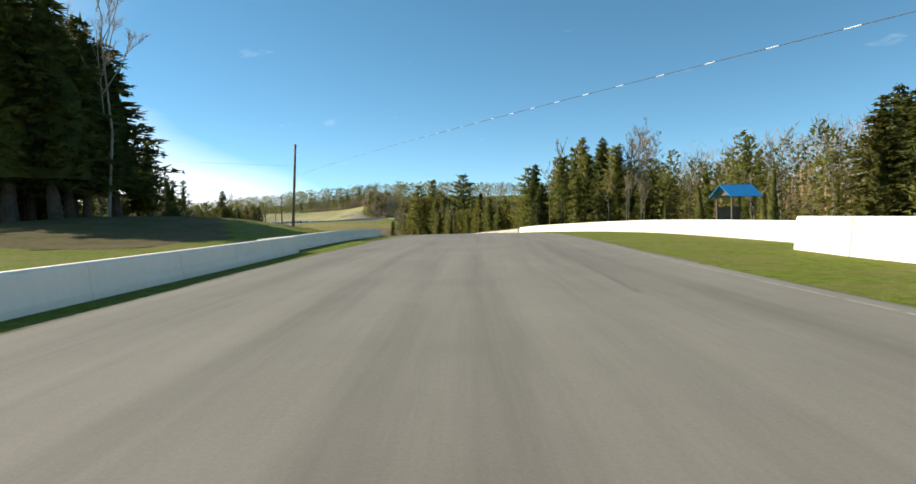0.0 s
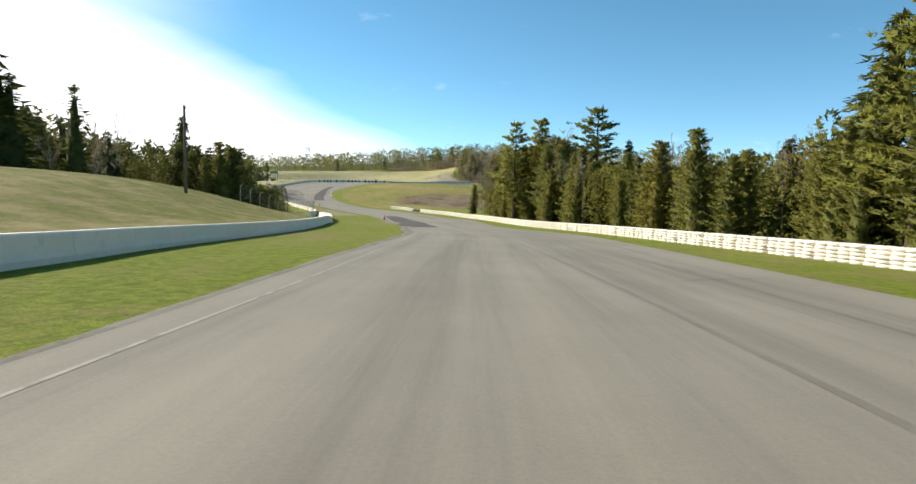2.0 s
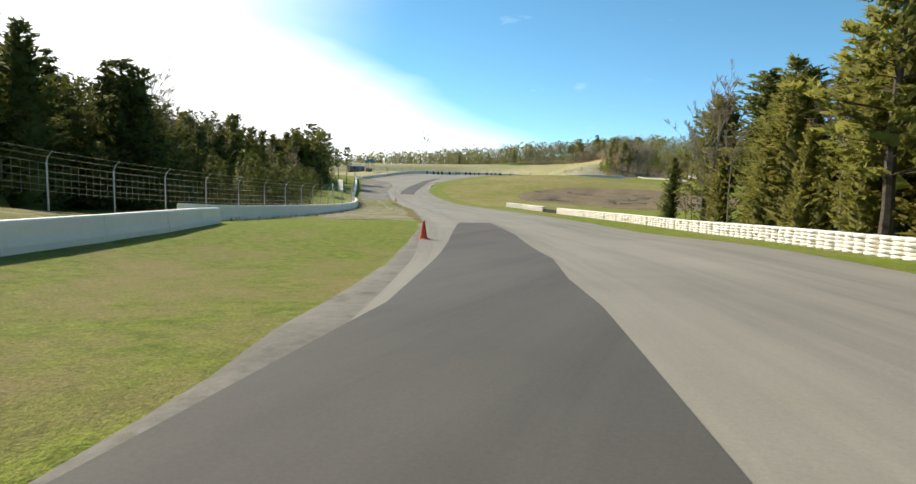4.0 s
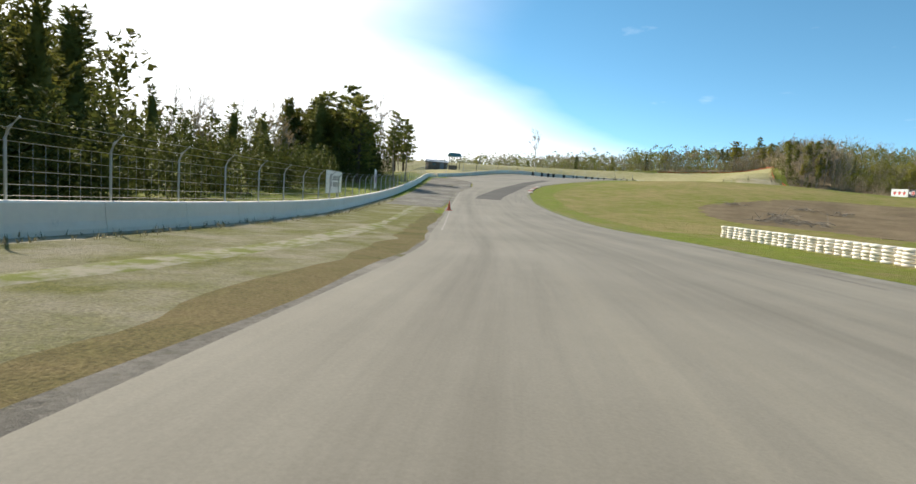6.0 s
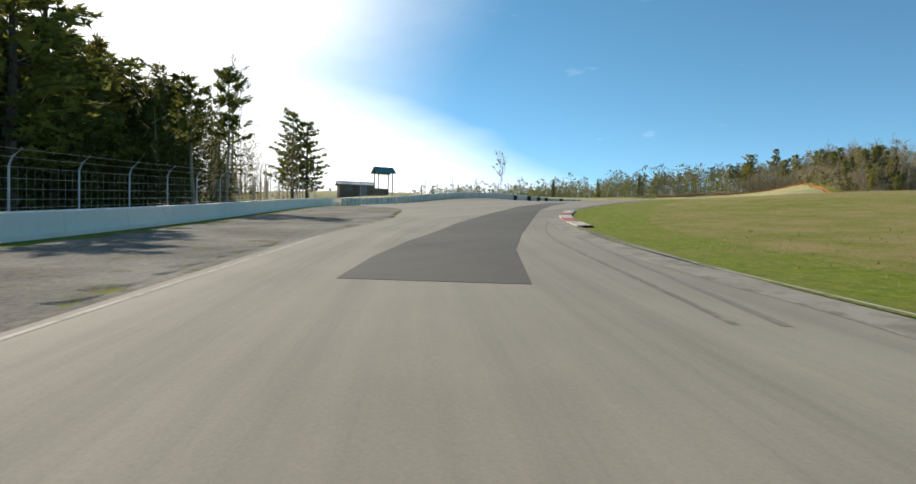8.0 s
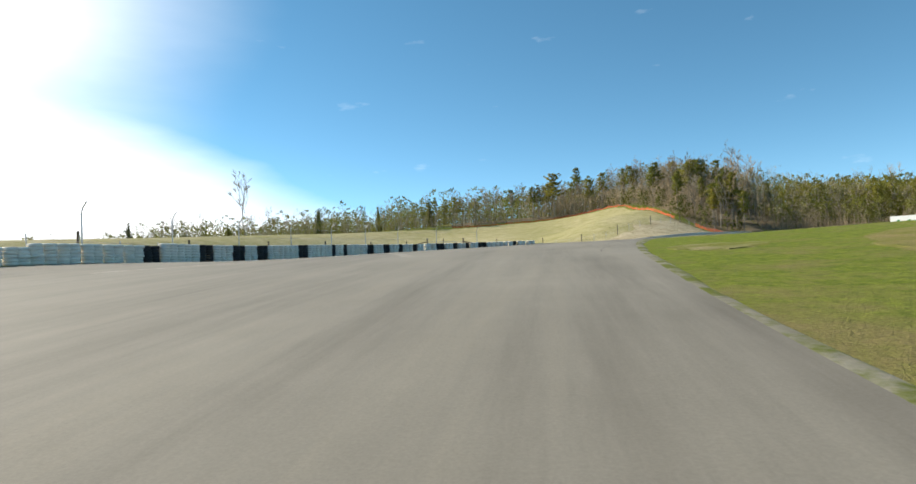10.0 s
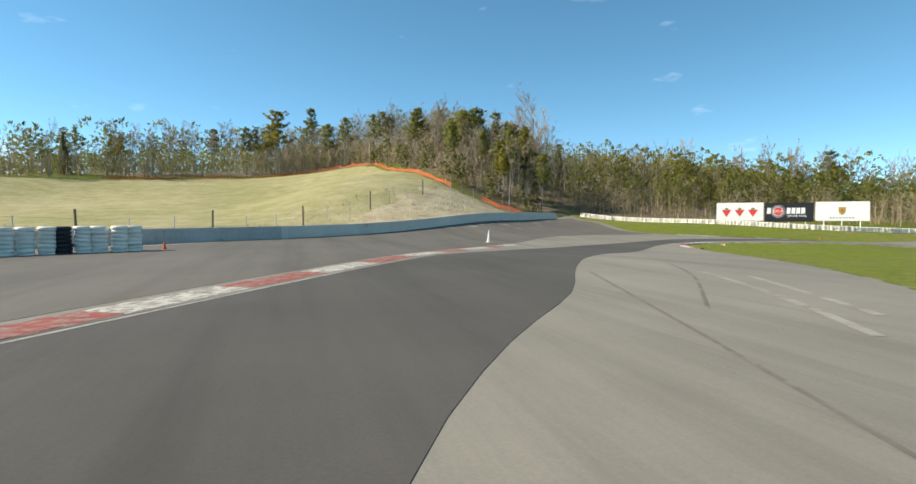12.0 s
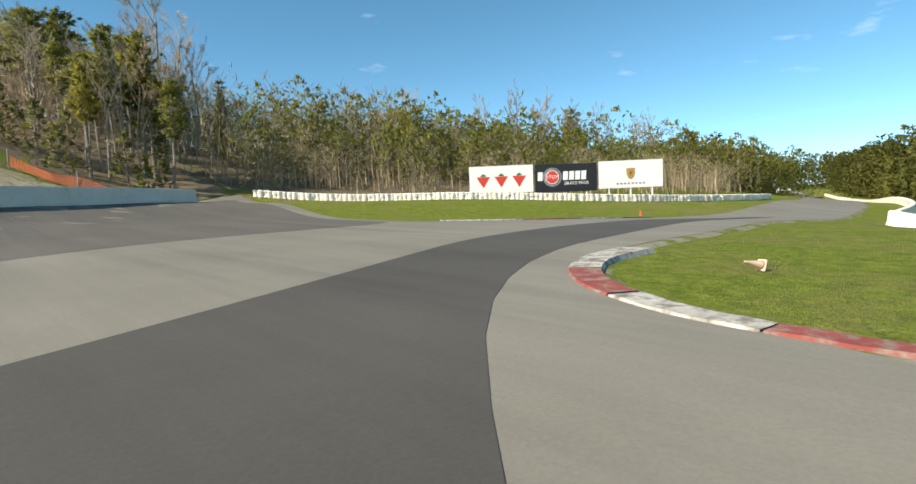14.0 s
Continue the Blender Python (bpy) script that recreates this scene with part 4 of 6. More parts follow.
# ---- trees ----
def blades_mesh(items, rng, slim=1.0):
    """Leaf sprays: items of (foot, size, spread, way, number); each a handful of tapering blades that face outwards with their crown."""
    g = np.random.RandomState(rng.randrange(1 << 30))
    pick = np.repeat(np.arange(len(items)), [i[4] for i in items])
    n = len(pick)
    foot, way = np.array([tuple(i[0]) for i in items])[pick], np.array([tuple(i[3]) for i in items])[pick]
    size, spread = np.array([i[1] for i in items])[pick, None], np.array([i[2] for i in items])[pick, None]
    unit = lambda q: q / np.maximum(np.linalg.norm(q, axis=1, keepdims=True), 1e-6)
    a = unit(way + g.normal(size=(n, 3)) * (1, 1, 0.8) * spread)
    b = unit(np.cross(a, g.normal(size=(n, 3))))
    o = foot + g.uniform(-0.35, 0.35, (n, 3)) * size
    long, wide = size * g.uniform(0.7, 1.3, (n, 1)), size * g.uniform(0.10, 0.20, (n, 1)) * slim
    p, q, tip = o - a * long * 0.3 - b * wide, o - a * long * 0.1 + b * wide, o + a * long * 0.7
    face, out = unit(np.cross(q - p, tip - p)), unit(way + (0, 0, 0.2))
    turned = (face * out).sum(1, keepdims=True) < 0
    p, q, face = np.where(turned, q, p), np.where(turned, p, q), np.where(turned, -face, face)
    verts = np.stack([p, q, tip], 1).reshape(-1, 3)
    normals = np.repeat(unit(out * 0.7 + face * 0.6), 3, 0)
    return verts.tolist(), np.arange(3 * n).reshape(-1, 3).tolist(), normals.tolist()


def core_mesh(stem, h, base, reach, rng, mesh):
    """A ragged inner body that closes a crown; reach(f) is its radius at the share f of the crown's height."""
    verts, faces, normals = mesh
    sides, levels, first = 7, 7, len(mesh[0])
    for i in range(levels):
        f = i / (levels - 1) * 0.9
        for k in range(sides):
            a, r = (k + 0.5 * (i % 2)) * math.tau / sides, reach(f) * rng.uniform(0.22, 0.52)
            c = stem(base * h + f * (1 - base) * h)
            verts.append((c.x + r * math.cos(a), c.y + r * math.sin(a), c.z))
            normals.append((math.cos(a) * 0.95, math.sin(a) * 0.95, 0.3))
    for i in range(levels - 1):
        for k in range(sides):
            p, q = first + i * sides + k, first + i * sides + (k + 1) % sides
            faces += [(p, q, q + sides), (p, q + sides, p + sides)]


# kind: crown base, half width, level gap, taper, branches a level, rise, spray size, bare inner share, spread
HABIT = {"stemmed_spruce": (0.17, 0.21, 0.042, 0.75, 10, -0.15, 0.034, 0.35, 0.42), "spruce": (0.05, 0.23, 0.042, 0.85, 10, -0.22, 0.034, 0.35, 0.40), "cedar": (0.01, 0.19, 0.042, 0.55, 10, 0.55, 0.028, 0.42, 0.45),
         "stemmed_cedar": (0.24, 0.165, 0.034, 0.50, 10, 0.45, 0.027, 0.40, 0.45), "white_pine": (0.20, 0.30, 0.062, 0.62, 6, 0.16, 0.036, 0.38, 0.70),
         "scots_pine": (0.50, 0.23, 0.060, 0.45, 6, 0.38, 0.040, 0.40, 0.85)}
LOOKS = {"stemmed_spruce": ("dark conifer with a bare lower trunk on the mound", "BARK", "NEEDLE"), "spruce": ("dark green spruce with drooping tiers of needles", "BARK", "NEEDLE"), "cedar": ("dense olive green cedar, leafy from the ground up", "BARK", "CEDAR"),
         "stemmed_cedar": ("olive green cedar with a bare lower trunk", "BARK_PALE", "CEDAR"),
         "white_pine": ("tall white pine with layered plumes of needles", "BARK", "PINE"), "scots_pine": ("thin pine with a bare trunk and clumped top", "BARK_PALE", "PINE"),
         "bare_tree": ("leafless grey brown hardwood tree with fine twigs", "BARK_PALE", "TWIG"), "shrub": ("leafless reddish brown shrub of thin stems", "BARK", "TWIG")}
STUFFS = {"BARK": BARK, "BARK_PALE": BARK_PALE, "NEEDLE": NEEDLE, "CEDAR": CEDAR, "PINE": PINE, "TWIG": TWIG}


def tree(kind, height, seed, near):
    """A tree with its trunk and crown under one root at its foot."""
    rng = random.Random(seed)
    label, bark, leaf = LOOKS[kind]
    name = kind.replace("stemmed_", "")
    root = empty(name, Matrix(), label, "tree" if kind != "shrub" else "shrub", name.replace("_", " ") + "s")
    h, bm, items, twigs = height, bmesh.new(), [], []
    lean = Vector((rng.uniform(-0.03, 0.03), rng.uniform(-0.03, 0.03), 1))
    stem = lambda z: lean * z + Vector((0.05 * math.sin(z * 0.8 + seed), 0.05 * math.cos(z * 0.6 + seed), 0))
    if kind in HABIT:
        base, wide, gap, power, count, rise0, size0, bare, spread = HABIT[kind]
        r0 = h * (0.015 if kind != "scots_pine" else 0.011)
        zs = (0, 0.1 * h, 0.3 * h, 0.55 * h, 0.8 * h, 0.97 * h)
        tube(bm, [stem(z) - Vector((0, 0, 0.3 if z == 0 else 0)) for z in zs], [r0 * 1.25, r0, r0 * 0.85, r0 * 0.6, r0 * 0.32, r0 * 0.08], 7 if near else 4)
        plume = kind in ("white_pine", "scots_pine")
        if not near:
            gap, size0, count = gap * 1.45, size0 * 1.75, count - 2 if plume else count - 3
        z = base * h
        skew = rng.uniform(0, 6.28)
        while z < h * 0.985:
            f = (z - base * h) / (h - base * h)
            full = h * wide * ((1 - f) ** power) * (0.6 + 0.4 * min(1, f * 5 + 0.3)) * rng.uniform(0.85, 1.12)
            if plume:
                full *= rng.uniform(0.35, 1.2) if kind == "scots_pine" else rng.uniform(0.6, 1.15)
            turn0 = rng.uniform(0, 6.28)
            for k in range(count):
                a = turn0 + k * math.tau / count + rng.uniform(-0.35, 0.35)
                lobe = 0.86 + 0.75 * noise.noise(Vector((1.4 * math.cos(a), 1.4 * math.sin(a), 9.0 * z / h + seed)))
                length = full * rng.uniform(0.6, 1.15) * lobe * (1 + 0.15 * math.cos(a - skew)) + 0.015 * h
                rise = rise0 + rng.uniform(-0.15, 0.15) + (0.5 * f if kind == "scots_pine" else 0.25 * f)
                d = Vector((math.cos(a), math.sin(a), rise)).normalized()
                o = stem(z + rng.uniform(-0.02, 0.02) * h)
                if near and plume and length > 0.6:
                    tube(bm, [o, o + d * length * 0.85], [r0 * 0.22, r0 * 0.07], 3)
                size = size0 * h
                m = max(1, int(length * (1 - bare) / (size * 0.60)) + (1 if near else 0))
                for j in range(m):
                    t = bare + (1 - bare) * (j + rng.uniform(0.2, 0.95)) / m
                    c = o + d * length * t + Vector((0, 0, (-0.12 if "spruce" in kind else 0.10) * length * t * t))
                    if plume:
                        c = c + Vector((-d.y, d.x, 0)) * rng.uniform(-0.3, 0.3) * length * t
                    up = {"spruce": -0.25, "stemmed_spruce": -0.1, "cedar": 0.45, "stemmed_cedar": 0.4, "white_pine": 0.35, "scots_pine": 0.5}[kind]
                    items.append((c, size * rng.uniform(0.75, 1.3) * (1.12 - 0.25 * t), spread, Vector((d.x, d.y, up)).normalized(), (10 if plume else 4) if near else (8 if plume else 2)))
            # broad inner sprays that close the crown
            for k in range(4 if not plume else 2):
                a = rng.uniform(0, 6.28)
                items.append((stem(z) + Vector((math.cos(a), math.sin(a), 0)) * full * 0.25, full * 0.45 + 0.02 * h, 0.6, Vector((math.cos(a), math.sin(a), 0.6)), 1))
            z += h * gap * rng.uniform(0.8, 1.2)
        if kind == "stemmed_cedar":
            for k in range(16):
                a, zz = rng.uniform(0, 6.28), rng.uniform(0.06, 0.34) * h
                d = Vector((math.cos(a), math.sin(a), rng.uniform(-0.2, 0.3)))
                tube(bm, [stem(zz), stem(zz) + d * rng.uniform(0.04, 0.10) * h], [r0 * 0.12, 0.004], 3)
        items.append((stem(h * 0.97), 0.045 * h, 0.25, Vector((0, 0, 1)), 4))
    else:
        deep = (3 if near else 2) if kind == "bare_tree" else 1

        def limb(o, d, length, r, depth):
            mid = o + d * length * 0.5 + Vector((rng.uniform(-1, 1), rng.uniform(-1, 1), 0)) * length * 0.05
            end = o + d * length + Vector((0, 0, 0.04 * length))
            if depth < 2:
                tube(bm, [o, mid, end], [r, r * 0.8, r * 0.5], 6 if depth == 0 else 3)
            else:
                tube(bm, [o, end], [r, r * 0.3], 3)
            if depth >= deep:
                for _ in range(13 if near else 9):
                    t = rng.uniform(0.15, 1.0)
                    e = (d * 0.8 + Vector((rng.gauss(0, 0.5), rng.gauss(0, 0.5), rng.uniform(0, 0.6)))).normalized()
                    twigs.append((o.lerp(end, t), e, length * rng.uniform(0.5, 1.0)))
                return
            for i in range(rng.randint(3, 4) if depth else rng.randint(6, 7)):
                t = rng.uniform(0.35, 1.0) if depth == 0 else rng.uniform(0.3, 1.0)
                side = Vector((rng.gauss(0, 1), rng.gauss(0, 1), 0)).normalized()
                e = (d * 0.95 + side * rng.uniform(0.3, 0.6) + Vector((0, 0, 0.35))).normalized()
                limb(o.lerp(end, t), e, length * rng.uniform(0.36, 0.52) * (1.2 - 0.5 * t), max(r * 0.42, 0.0011 * h), depth + 1)
        if kind == "bare_tree":
            limb(Vector((0, 0, -0.3)), lean.normalized(), h * 0.80, h * 0.0052, 0)
        else:
            for _ in range(9):
                d = Vector((rng.gauss(0, 0.5), rng.gauss(0, 0.5), 1)).normalized()
                limb(Vector((rng.uniform(-0.3, 0.3), rng.uniform(-0.3, 0.3), -0.1)), d, h * rng.uniform(0.5, 0.75), 0.018, 0)
    part("trunk", bm, STUFFS[bark], root)
    if items:
        v, f, normals = blades_mesh(items, rng, 1.25 if kind in ("white_pine", "scots_pine") else 1.5)
        if kind not in ("white_pine", "scots_pine"):
            core_mesh(stem, h, base, lambda t: h * wide * (1 - t) ** power, rng, (v, f, normals))
    else:
        v, f, normals = [], [], None
        for o, d, l in twigs:
            b = d.orthogonal().normalized() * (max(0.004, 0.0005 * h) if near else max(0.007, 0.0009 * h))
            for e, q in ((d, 1.0), ((d + Vector((rng.gauss(0, 0.35), rng.gauss(0, 0.35), 0.2))).normalized(), 0.7)):
                n = len(v)
                v += [o - b, o + b, o + e * l * q]
                f.append((n, n + 1, n + 2))
    raw("crown", v, f, STUFFS[leaf], root, normals=normals)
    return root


PROTO = {}
PLAN = {"stemmed_spruce": (12, 3), "spruce": (10, 3), "cedar": (8, 4), "stemmed_cedar": (9, 3), "white_pine": (14, 3), "scots_pine": (11, 4), "bare_tree": (11, 4), "shrub": (2.2, 2)}


def plant(kind, x, y, height, rng, near):
    base, variants = PLAN[kind]
    k = rng.randrange(variants)
    s = height / base
    wide = s * (rng.uniform(1.0, 1.5) if "pine" in kind else rng.uniform(1.05, 1.85))
    m = pose(x, y, at(x, y), 0, 0, rng.uniform(0, 360)) @ Matrix.Diagonal((wide, wide, s, 1))
    if (kind, k, near) not in PROTO:
        PROTO[kind, k, near] = tree(kind, base, 100 + 17 * k + len(kind), near)
        PROTO[kind, k, near].matrix_basis = m
        return
    src = PROTO[kind, k, near]
    made = {}
    for o in (src, *src.children):
        made[o] = o.copy()
        scene.collection.objects.link(made[o])
        made[o].parent = made.get(o.parent)
    made[src].matrix_basis = m


def band(pts, lo, hi, count, kinds, tall, seed, near=False):
    """Trees scattered in a band beside a line: lo and hi are metres to its right."""
    line, rng = smooth_line(pts, 1.0), random.Random(seed)
    for i in range(count):
        u = (i + rng.random()) / count * (len(line) - 1)
        j = min(int(u), len(line) - 2)
        p, d = line[j].lerp(line[j + 1], u - j), (line[j + 1] - line[j]).normalized()
        q = p + Vector((d.y, -d.x)) * rng.uniform(lo, hi)
        kind = rng.choices([k for k, _ in kinds], [w for _, w in kinds])[0]
        base = {"shrub": 0.2}.get(kind, 1.0)
        plant(kind, q.x, q.y, rng.uniform(*tall) * base, rng, near)


def single(kind, x, y, top, seed=1):
    plant(kind, x, y, top - at(x, y), random.Random(seed), True)


for kind, x, y, top in (("white_pine", -8.3, 160.1, 12.0), ("white_pine", 0.5, 151.3, 12.7), ("spruce", 5.1, 148.3, 7.7), ("bare_tree", 17.4, 96.7, 13.7), ("cedar", 15.3, 89.1, 10.6), ("white_pine", 18.6, 92, 12.2), ("cedar", 18.7, 87.5, 12.6), ("spruce", 12.2, 96.6, 9.9), ("cedar", 16.4, 81, 8.6), ("cedar", 20.8, 84, 11.4), ("cedar", 22.5, 91, 11.8), ("white_pine", -93.1, 211, 7.6), ("bare_tree", -82.2, 189.8, 2.2), ("bare_tree", -85.3, 193, 1.9), ("bare_tree", -89.9, 197.4, 1.6), ("spruce", 25.9, 35.5, 8.0), ("spruce", 28.2, 36.5, 7.6), ("spruce", 27.2, 33.6, 7.0), ("white_pine", -18.9, 178.6, 5.8), ("white_pine", -11.2, 144.5, 9.8), ("spruce", 17.6, 71.6, 10.9), ("cedar", 19, 69.4, 9.4), ("cedar", 16.6, 75.4, 9), ("white_pine", 12.4, 70, 7.4), ("spruce", 10.6, 78, 5.6), ("bare_tree", 20.5, 69.6, 9), ("bare_tree", 21.5, 70.1, 10.7), ("bare_tree", 21.2, 68, 9.8), ("bare_tree", 23.8, 71, 11), ("bare_tree", 24.7, 74, 9.2), ("bare_tree", 18.7, 72.8, 7.1), ("bare_tree", 11.4, 74.4, 7), ("white_pine", -97.6, 214.4, 9.6), ("white_pine", -100.6, 212, 8.6), ("white_pine", -132.4, 261, 13.8), ("white_pine", -130.8, 262.4, 12.4),
                        ("white_pine", 10.8, 90, 8.9), ("spruce", -58.2, 134.7, 9.2), ("spruce", -74, 132.6, 7.0), ("scots_pine", -94.2, 221.8, 5.1), ("scots_pine", -95.6, 220.6, 4.4), ("bare_tree", -115.5, 237.5, 11.2),
                        ("bare_tree", -150, 366, 21.5), ("bare_tree", -48.6, 349.4, 16.5), ("bare_tree", -46.4, 351.5, 15.5), ("scots_pine", -53.7, 394, 21.6), ("scots_pine", -79.8, 390, 20.7), ("scots_pine", -73.4, 401, 23.5),
                        ("scots_pine", -60, 366, 17.4), ("scots_pine", -62, 384, 20.5), ("scots_pine", -68, 389, 20), ("scots_pine", -58.4, 352, 13.6), ("scots_pine", -56.8, 358, 15), ("scots_pine", -52.6, 347, 12.2), ("scots_pine", -6.5, 345, 11), ("white_pine", -113.7, 420, 19.2), ("stemmed_spruce", -29.6, 52.8, 9.4), ("stemmed_spruce", -31.0, 53.6, 8.6)):
    single(kind, x, y, top, int(abs(x) * 7 + y))

CONIFERS = (("cedar", 7), ("spruce", 0.8), ("bare_tree", 1.2))
# woods behind the barrier and the tyre wall
band([(16, 62), (10, 82), (3, 102), (-6, 125), (-14, 145), (-20, 162), (-25.5, 174)], 2.5, 7, 78, CONIFERS, (4.8, 7.6), 11, True)
band([(-8, 131), (-14, 146), (-20, 162), (-25.5, 173)], 3, 9, 34, (("stemmed_cedar", 5), ("bare_tree", 1), ("cedar", 1)), (8.5, 12), 111, True)
band([(20, 20), (19, 45), (16, 64)], 8, 26, 40, (("bare_tree", 6), ("cedar", 1.5), ("spruce", 0.5)), (5.5, 8.5), 13)
band([(20, 25), (18, 58)], 2, 9, 8, (("cedar", 3), ("bare_tree", 1)), (3, 5.5), 14)
band([(30, 20), (27, 42)], 0, 8, 14, (("spruce", 1),), (8, 10), 15, True)
band([(17, 56), (16, 74), (10, 92), (2, 114)], 0, 4, 16, (("bare_tree", 1),), (5, 7.5), 141, True)
# dark spruces at the start
band([(-33, 45), (-38, 54), (-42, 62)], -14, 0, 22, (("stemmed_spruce", 5), ("bare_tree", 0.8)), (11, 16), 16, True)
band([(-24.8, 39), (-28.6, 47.5)], -12, 0, 17, (("stemmed_spruce", 4), ("bare_tree", 1)), (13, 17), 161, True)
# beyond the bank
band([(-56, 104), (-60, 116), (-66, 136)], -14, 2, 34, (("spruce", 5), ("cedar", 1), ("bare_tree", 1.2)), (10, 14.5), 17)
band([(-56, 74), (-58, 90), (-60, 104)], -14, -2, 18, (("spruce", 5), ("cedar", 1), ("bare_tree", 1.2)), (7, 10), 171)
# behind the debris fence
band([(-46, 130), (-58, 152), (-64, 164), (-70, 173)], -9, -1, 68, (("cedar", 5), ("spruce", 1), ("bare_tree", 1)), (6, 10), 18, True)
band([(-71, 175), (-78, 186), (-88, 199)], -7, -1, 30, (("cedar", 4), ("shrub", 2), ("bare_tree", 2)), (3, 4.8), 181, True)
band([(-76, 184), (-82, 192), (-90, 203)], -13, -3, 24, (("bare_tree", 5), ("shrub", 2), ("cedar", 2)), (5, 8.5), 19)
band([(-93, 209), (-99, 218), (-106, 229)], -9, -2, 40, (("cedar", 5), ("spruce", 1)), (8, 11), 20, True)
band([(-106, 230), (-116, 244)], -16, -4, 16, (("bare_tree", 4), ("cedar", 1)), (6, 9), 21)
# tree line beyond the sandy slope
band([(-158, 246), (-174, 290), (-172, 324), (-152, 349), (-130, 363), (-110, 377), (-94, 389)], -12, -1, 84, (("bare_tree", 7), ("spruce", 0.6), ("scots_pine", 1.6), ("cedar", 1.4)), (4.5, 7.4), 22)
# pines and hardwoods on the knoll
band([(-104, 382), (-94, 387), (-84, 390)], -10, -1, 26, (("bare_tree", 7), ("scots_pine", 1.2)), (6, 9), 231, True)
band([(-84, 390), (-75, 391), (-62, 381), (-59.5, 366), (-57.6, 353), (-55.4, 344.4), (-50, 341.4)], -12, -1, 90, (("scots_pine", 5.5), ("bare_tree", 7)), (6.5, 9.5), 23, True)
# wooded hill behind the sign boards
band([(-46, 349), (-38, 346), (-30, 343), (-22, 340)], -8, -1, 60, (("bare_tree", 5), ("cedar", 1.4), ("shrub", 4), ("scots_pine", 0.8)), (4.2, 6.4), 24)
band([(-24, 341), (-14, 338), (4, 334), (16, 332)], -8, -1, 34, (("bare_tree", 6), ("cedar", 1), ("shrub", 2)), (6, 8.5), 241, True)
band([(-30, 356), (-24, 352), (4, 346), (22, 341)], -12, -2, 22, (("scots_pine", 3), ("bare_tree", 5)), (9, 11), 25)
# dark conifers beyond the far road
band([(4, 309), (50, 320), (100, 334), (160, 352)], 0, 14, 60, (("spruce", 3), ("cedar", 2)), (9, 13), 26)


def wood_mass(name, pts, depth, count, tall, leaf, seed, label, bare=False, fine=1.0, slim=1.9, dome=False):
    """A wood seen as a whole: one joined mass of ragged crowns, or of bare stems and twigs."""
    rng, line = random.Random(seed), smooth_line(pts, 6.0)
    items = []
    for i in range(count):
        u = rng.random() * (len(line) - 1)
        j = min(int(u), len(line) - 2)
        p = line[j].lerp(line[j + 1], u - j)
        q = p + Vector((rng.uniform(-1, 1), rng.uniform(-1, 1))) * depth
        z, h = at(q.x, q.y), rng.uniform(*tall)
        foot = Vector((q.x, q.y, z))
        if bare:
            items.append((foot + Vector((0, 0, h * 0.2)), h * 0.62, 0.04, Vector((0, 0, 1)), 2))
            for k in range(84):
                f = rng.uniform(0.12, 0.97)
                a, r = rng.uniform(0, 6.28), h * 0.2 * math.sqrt(rng.random()) * (1.1 - 0.6 * f)
                items.append((foot + Vector((r * math.cos(a), r * math.sin(a), h * f)), h * rng.uniform(0.07, 0.14), 0.45, Vector((0.45 * math.cos(a), 0.45 * math.sin(a), 0.9)), 1))
        else:
            r = h * (rng.uniform(0.28, 0.42) if dome else rng.uniform(0.17, 0.25))
            for k in range(int((40 + 7 * h) / fine ** 1.4)):
                f = rng.random() ** 0.8
                a = rng.uniform(0, 6.28)
                w = r * (math.sqrt(max(0.0, 1 - (2 * f - 0.9) ** 2)) if dome else (1 - f) ** 0.65) * rng.uniform(0.6, 1.05) + 0.02 * h
                items.append((foot + Vector((w * math.cos(a), w * math.sin(a), h * (0.02 + 0.94 * f))), (0.25 + 0.022 * h) * fine * rng.uniform(0.7, 1.3), 0.5, Vector((math.cos(a), math.sin(a), 0.5 if not dome else 2.2 * f - 0.7)), 2))
    v, f, normals = blades_mesh(items, rng, 0.2 if bare else slim)
    return tagged(raw(name, v, f, leaf, normals=None if bare else normals), label, "woods", kind="stuff")


wood_mass("wooded_hill", [(-330, 420), (-240, 430), (-170, 430), (-100, 425), (-20, 440), (60, 440)], 22, 520, (8, 12), PINE, 31, "distant mixed woods on the rising ground", fine=1.35, dome=True)
wood_mass("bare_woods", [(-260, 300), (-200, 300), (-180, 322), (-155, 351), (-130, 367), (-110, 381), (-92, 393)], 6, 420, (4.5, 7), TWIG, 32, "leafless woods beyond the dry slope", True)
wood_mass("conifer_woods", [(-260, 290), (-210, 300), (-184, 326), (-157, 354), (-130, 370), (-110, 384), (-92, 396)], 6, 50, (3.2, 5), PINE, 321, "low pine woods beyond the dry slope", fine=0.7, dome=True)
wood_mass("cedar_woods", [(24, 66), (16, 92), (2, 126), (-6, 148), (-16, 172)], 5, 200, (4.8, 6.8), CEDAR, 33, "dense olive green cedar woods above the tyre wall", fine=0.62, dome=True)
wood_mass("cedar_woods", [(60, 70), (46, 110), (24, 150), (0, 186)], 16, 240, (7, 10), CEDAR, 331, "olive green woods deep behind the tyre wall", fine=1.35, dome=True)
wood_mass("bare_woods", [(50, 50), (44, 74), (38, 96), (30, 118)], 10, 320, (9, 12), TWIG, 332, "leafless grey brown hardwoods behind the shelter", True)
